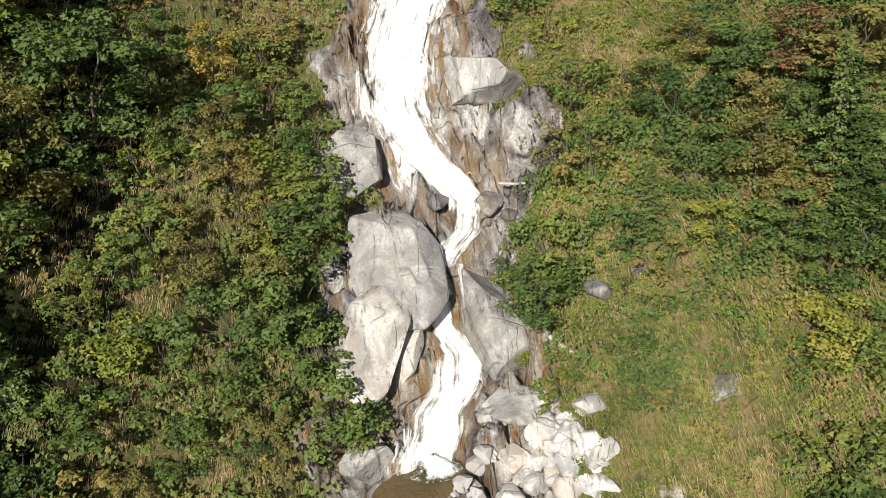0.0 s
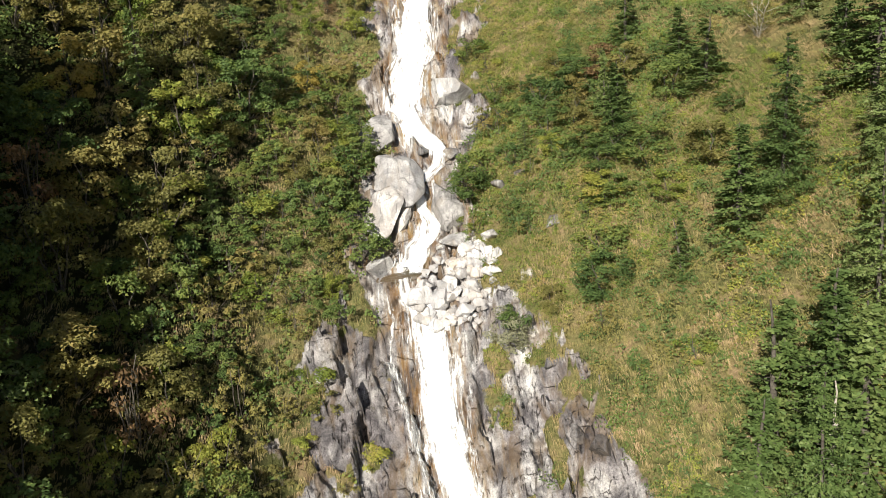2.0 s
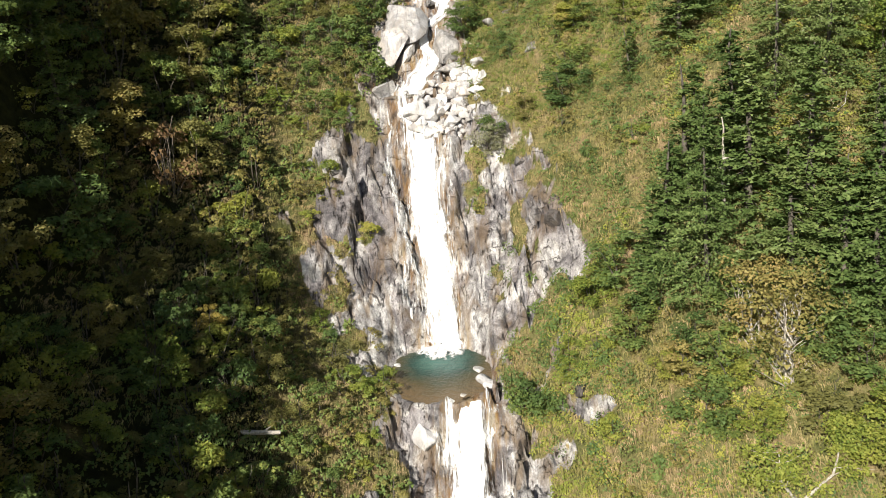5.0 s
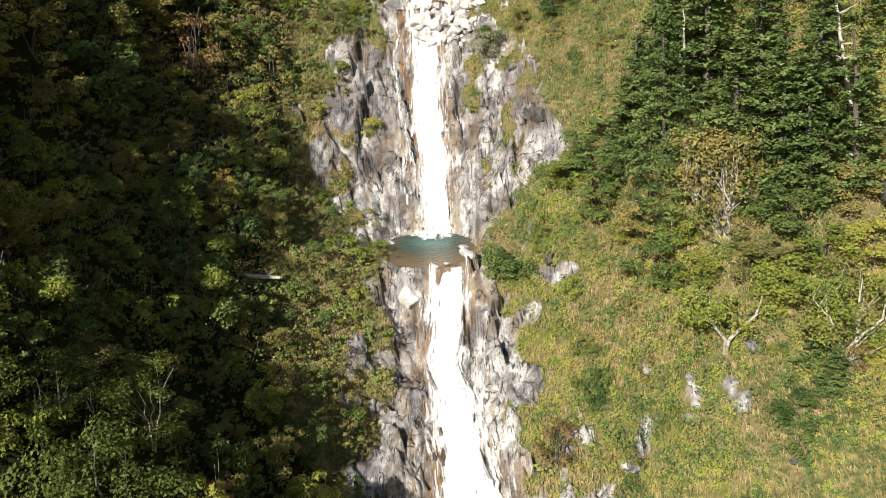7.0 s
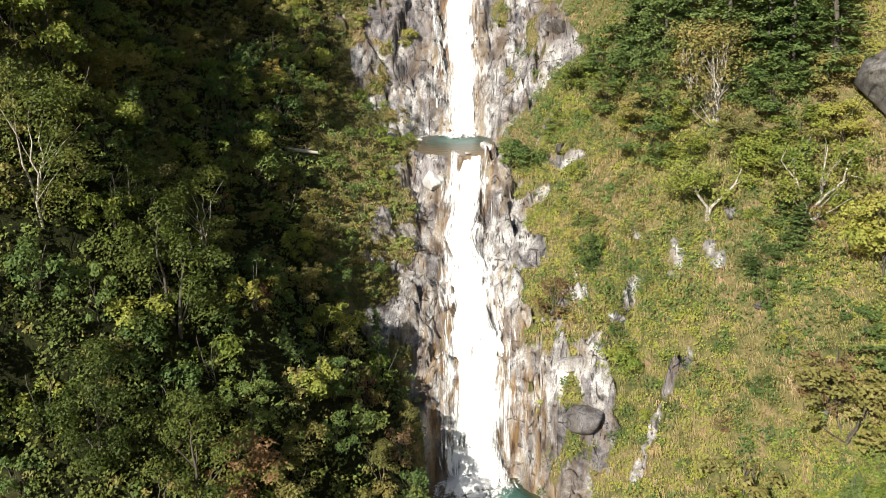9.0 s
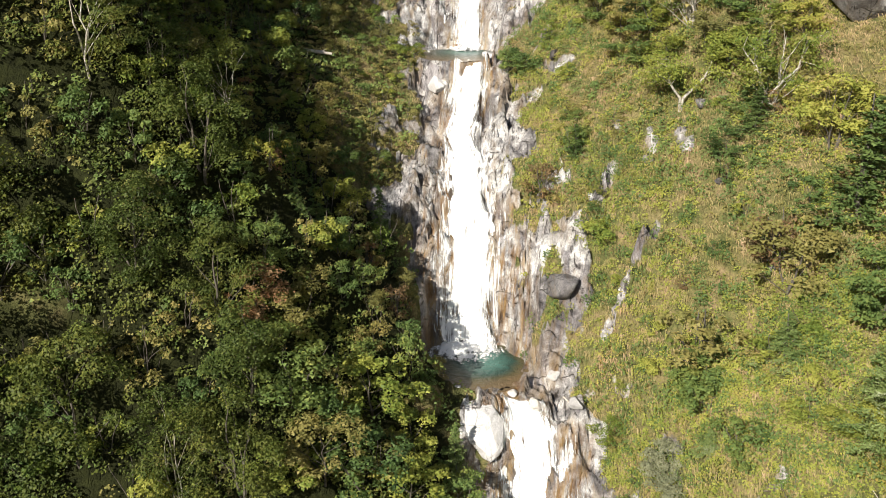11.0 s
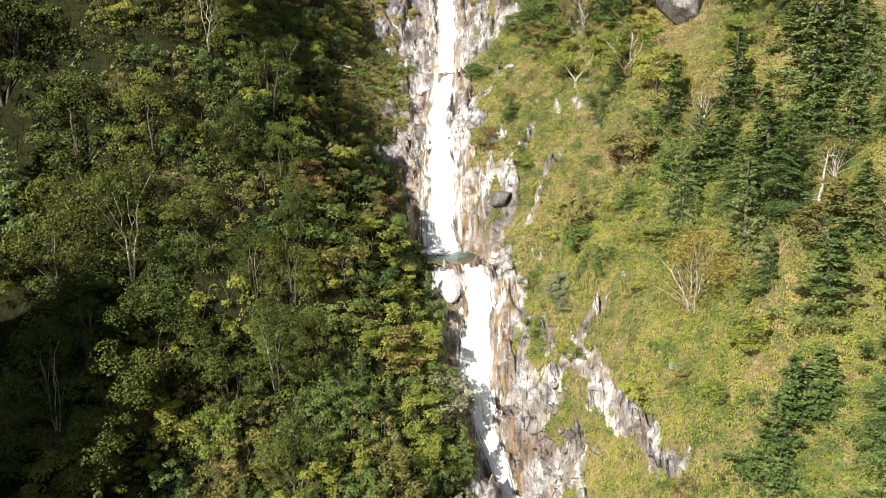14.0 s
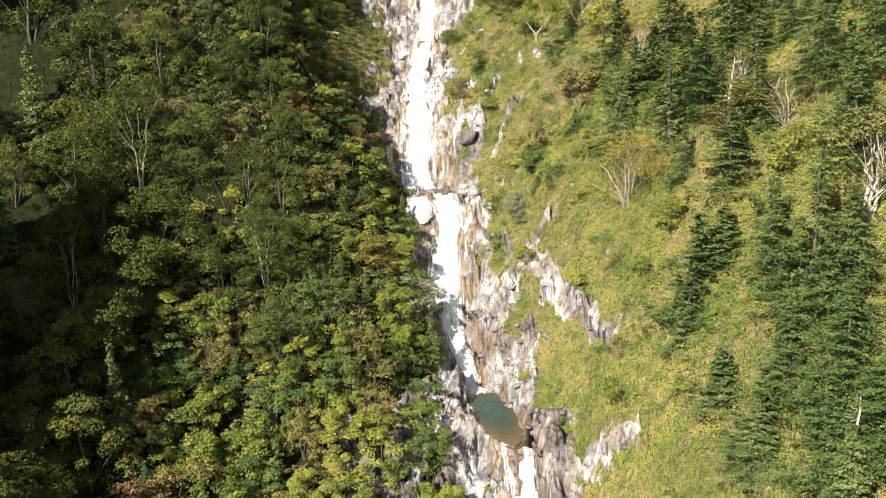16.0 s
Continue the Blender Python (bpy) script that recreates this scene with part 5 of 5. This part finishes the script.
for x, y, u in candidates(wood, 9000, -62, 74, -60, -5.5):
    if len(placed) >= 800:
        break
    if y < -46 and u > -36 or y > 10 and u < -38 or y < -30 and u < -54 or y > 66 and u < -20:
        continue
    if 26 < y < 44 and u > -17 or 6 < y <= 26 and u > -12:
        continue
    if (x + 18.6) ** 2 + (y - 15.0) ** 2 < 12:
        continue
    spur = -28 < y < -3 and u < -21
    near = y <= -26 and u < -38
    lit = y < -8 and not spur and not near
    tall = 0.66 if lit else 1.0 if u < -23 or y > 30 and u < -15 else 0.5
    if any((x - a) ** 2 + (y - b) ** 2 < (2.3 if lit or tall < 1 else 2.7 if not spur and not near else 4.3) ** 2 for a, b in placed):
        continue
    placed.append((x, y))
    # Broadleaf trees here wear the green that is darkened for shade.
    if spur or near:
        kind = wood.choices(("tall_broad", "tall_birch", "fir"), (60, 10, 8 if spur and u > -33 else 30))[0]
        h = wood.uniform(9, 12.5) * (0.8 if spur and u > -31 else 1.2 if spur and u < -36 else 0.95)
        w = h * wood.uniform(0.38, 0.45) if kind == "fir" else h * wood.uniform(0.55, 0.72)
    elif lit:
        kind = wood.choices(("lime", "broad", "olive", "yellow", "russet", "fir", "silver"), (36, 30, 22, 3, 1, 9, 1))[0]
        h = wood.uniform(3.6, 6.0)
        w = h * (0.5 if kind == "fir" else wood.uniform(0.8, 1.1))
    else:
        kind = wood.choices(("broad", "olive", "fir", "lime", "yellow", "brown"), (18, 60, 6, 8, 2, 6) if 6 < y < 44 and u > -24 else (24, 40, 14, 12, 4, 6) if y > 38 else (42, 28, 20, 6, 3, 1))[0]
        h = (wood.uniform(7, 10) if kind == "fir" else wood.uniform(4.6, 7)) * tall
        w = h * (wood.uniform(0.4, 0.48) if kind == "fir" else wood.uniform(0.75, 0.95))
    if -7 < y < 14 and u < -14:
        h, w = h * 0.55, w * 0.75
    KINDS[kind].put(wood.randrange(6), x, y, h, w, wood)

# Undergrowth of young trees that fills the gaps of the wood.
young = random.Random(77)
fill = []
for x, y, u in candidates(young, 14000, -42, 44, -42, -8):
    if len(fill) >= 330:
        break
    if 6 < y <= 44 and u > -14 or y > 8 and u < -32 or (x + 18.3) ** 2 + (y - 15.6) ** 2 < 7:
        continue
    if any((x - a) ** 2 + (y - b) ** 2 < 2.6 for a, b in placed) or any((x - a) ** 2 + (y - b) ** 2 < 2.4 for a, b in fill):
        continue
    fill.append((x, y))
    w = young.uniform(2.6, 4.2)
    KINDS["shrub"].put(young.choice((0, 1, 2)), x, y, w * young.uniform(0.7, 1.1), w, young, 0.2)

# Firs that close the grassy side.
extra = 0
while extra < 100:
    y = wood.uniform(-56, 66)
    x = wood.uniform(14, 60)
    edge = 17.5 if y > 18 else 14 + (18 - y) * 0.42 if y > -20 else 30 + (-20 - y) * 0.1
    if abs(x - 22.5) < 5 and 7 < y < 19 or abs(x - 25) < 5 and 3 < y < 12:
        continue
    if x < edge or x > edge + 22 or any((x - a) ** 2 + (y - b) ** 2 < 7.5 for a, b in placed) or any((x - q[1]) ** 2 + (y - q[2]) ** 2 < 9 for q in TREES):
        continue
    placed.append((x, y))
    extra += 1
    kind = wood.choices(("fir", "broad", "birch", "lime"), (62, 12, 12, 14))[0]
    h = wood.uniform(5.5, 10) if kind == "fir" else wood.uniform(3.5, 6)
    KINDS[kind].put(wood.randrange(6), x, y, h, h * wood.uniform(0.55, 0.75) if kind == "fir" else h * 0.95, wood)

# Bushes on the ledges left of the falls.
ledge = random.Random(61)
spots = []
for x, y, u in candidates(ledge, 4500, 6, 64, -18, -5):
    if len(spots) >= 200:
        break
    if (x + 18.3) ** 2 + (y - 15.8) ** 2 < 5:
        continue
    if any((x - a) ** 2 + (y - b) ** 2 < 1.3 for a, b in spots + placed):
        continue
    spots.append((x, y))
    s = ledge.uniform(0.9, 2.2) if y < 42 else ledge.uniform(1.3, 3.0)
    KINDS["shrub"].put(ledge.choice((0, 1, 1, 1, 2) if y < 42 else (0, 0, 1, 2)), x, y, s, s * ledge.uniform(1.2, 1.7), ledge, 0.15)

# Scattered shrubs on the grassy side.
bush = random.Random(33)
spots = []
for x, y, u in candidates(bush, 3000, -52, 80, 4.0, 44):
    if len(spots) >= 150:
        break
    if any((x - a) ** 2 + (y - b) ** 2 < 3 for a, b in spots):
        continue
    if vnoise(np.array([[x * 0.09, y * 0.09, 3.3]]), 5)[0] < 0.38:
        continue
    spots.append((x, y))
    s = bush.uniform(0.8, 2.2)
    KINDS["brown" if bush.random() < 0.1 else "shrub"].put(bush.randrange(3), x, y, s, s * bush.uniform(1.1, 1.6), bush, 0.15)


# ---- grass, herbs and undergrowth ----
def slope_points(rng, count, lo, hi, y0, y1, mask_seed, cut, scale=0.12, open_rock=0.35):
    """Places on the open ground between two distances from the torrent."""
    y = rng.uniform(y0, y1, count)
    u = rng.uniform(lo, hi, count)
    x = creek_x(y) + u
    p = np.stack([x * scale, y * scale, np.zeros_like(x)], 1)
    keep = (fbm(p, 3, mask_seed) > cut) & (rock_share(x, y) < open_rock + rng.uniform(-0.2, 0.25, count))
    x, y = x[keep], y[keep]
    return np.stack([x, y, height(x, y)], 1)


def build_grass(seed, lo, hi, y0, y1, count, name, label, blades=14, tall=0.7, fine=1.0):
    """Tussocks of arching blades that hang downhill."""
    rng = np.random.default_rng(seed)
    p = slope_points(rng, count, lo, hi, y0, y1, 81, 0.0)
    big = np.repeat(rng.uniform(0.55, 1.25, len(p)), blades)
    p = np.repeat(p, blades, axis=0)
    n = len(p)
    p = p + rng.normal(size=(n, 3)) * (0.16, 0.12, 0.02) * big[:, None] + np.array((0.0, -0.06, 0.13)) * (rng.random(n) * big)[:, None]
    d = unit(rng.normal(size=(n, 3)) * (0.16, 0.25, 0.22) + (0, -0.62, -0.2)) * (tall * big * rng.uniform(0.5, 1.2, n))[:, None]
    w = unit(np.cross(d, (0.1, -0.7, 0.6) + rng.normal(size=(n, 3)) * 0.4)) * (rng.uniform(0.03, 0.055, n) * big * fine)[:, None]
    v = np.stack([p - w, p + w, p + d + (0, -0.10, -0.10) * big[:, None]], 1).reshape(-1, 3)
    tagged(new(name, mesh_of(name, v, np.arange(len(v)).reshape(-1, 3), GRASS)), label, "grass", kind="stuff")


def build_herbs(seed, lo, hi, y0, y1, count, mat, name, label, leaf=0.2, per=18, cut=0.42, mask=85, radius=0.4):
    """Low domes of leaves, each plant a clump of its own."""
    rng = np.random.default_rng(seed)
    p = slope_points(rng, count, lo, hi, y0, y1, mask, cut)
    big = np.repeat(rng.uniform(0.5, 1.5, len(p)), per)[:, None]
    p = np.repeat(p, per, axis=0)
    d = unit(rng.normal(size=(len(p), 3)) + (0, -0.3, 0.5))
    d[:, 2] = np.abs(d[:, 2])
    p = p + d * (1.0, 1.0, 1.1) * radius * big * rng.uniform(0.75, 1.05, (len(p), 1))
    v, f = scatter_leaves(rng, p, leaf, 0.45, 1.4)
    tagged(new(name, mesh_of(name, v, f, mat)), label, "undergrowth", kind="stuff")


build_grass(5, 2.0, 42, -52, 36, 32000, "grass", "yellowing tussock grass on the steep slope", 14, 0.5, 0.42)
build_grass(15, 2.0, 30, 36, 80, 22000, "grass", "yellowing tussock grass on the upper slope", 14, 0.40, 0.26)
build_grass(6, -26, -2.5, 10, 78, 11000, "grass", "yellowing tussock grass among the rocks", 18, 0.45, 0.24)
build_herbs(7, 2.0, 42, -52, 36, 24000, HERB, "herbs", "bright green and yellow herbs on the slope", 0.11, 20, 0.425)
build_herbs(37, 3.0, 30, -50, -4, 9000, HERB, "herbs", "lush yellow-green herbs on the lower slope", 0.11, 24, 0.28, 101, 0.45)
build_herbs(17, 2.0, 30, 36, 80, 12000, HERB, "herbs", "bright green herbs on the upper slope", 0.085, 24, 0.41, 85, 0.30)
build_herbs(10, 2.0, 42, -52, 80, 9000, OLIVE, "herbs", "olive-brown herbs on the slope", 0.11, 24, 0.5, 88)
build_herbs(27, 2.0, 42, -52, 80, 7000, GREEN, "low_shrubs", "low green shrubs scattered over the slope", 0.13, 52, 0.47, 96, 0.75)
build_herbs(28, 2.0, 42, -52, 80, 2400, OLIVE, "low_shrubs", "low brown shrubs scattered over the slope", 0.11, 60, 0.5, 97, 0.7)
# These bushes share the shade-darkened green of the spur trees.
build_herbs(18, -50, -7, -30, -7, 750, SHADE_GREEN, "undergrowth", "dark bushes that cover the steep face of the wooded spur", 0.16, 110, 0.0, 92, 0.95)
build_herbs(8, -50, -2.5, -50, 78, 6000, GREEN, "undergrowth", "green undergrowth below the trees", 0.19, 18, 0.3, 91, 0.6)
build_herbs(9, -40, -2.5, -50, 78, 2200, OLIVE, "undergrowth", "olive undergrowth below the trees", 0.15, 24, 0.42, 93, 0.5)
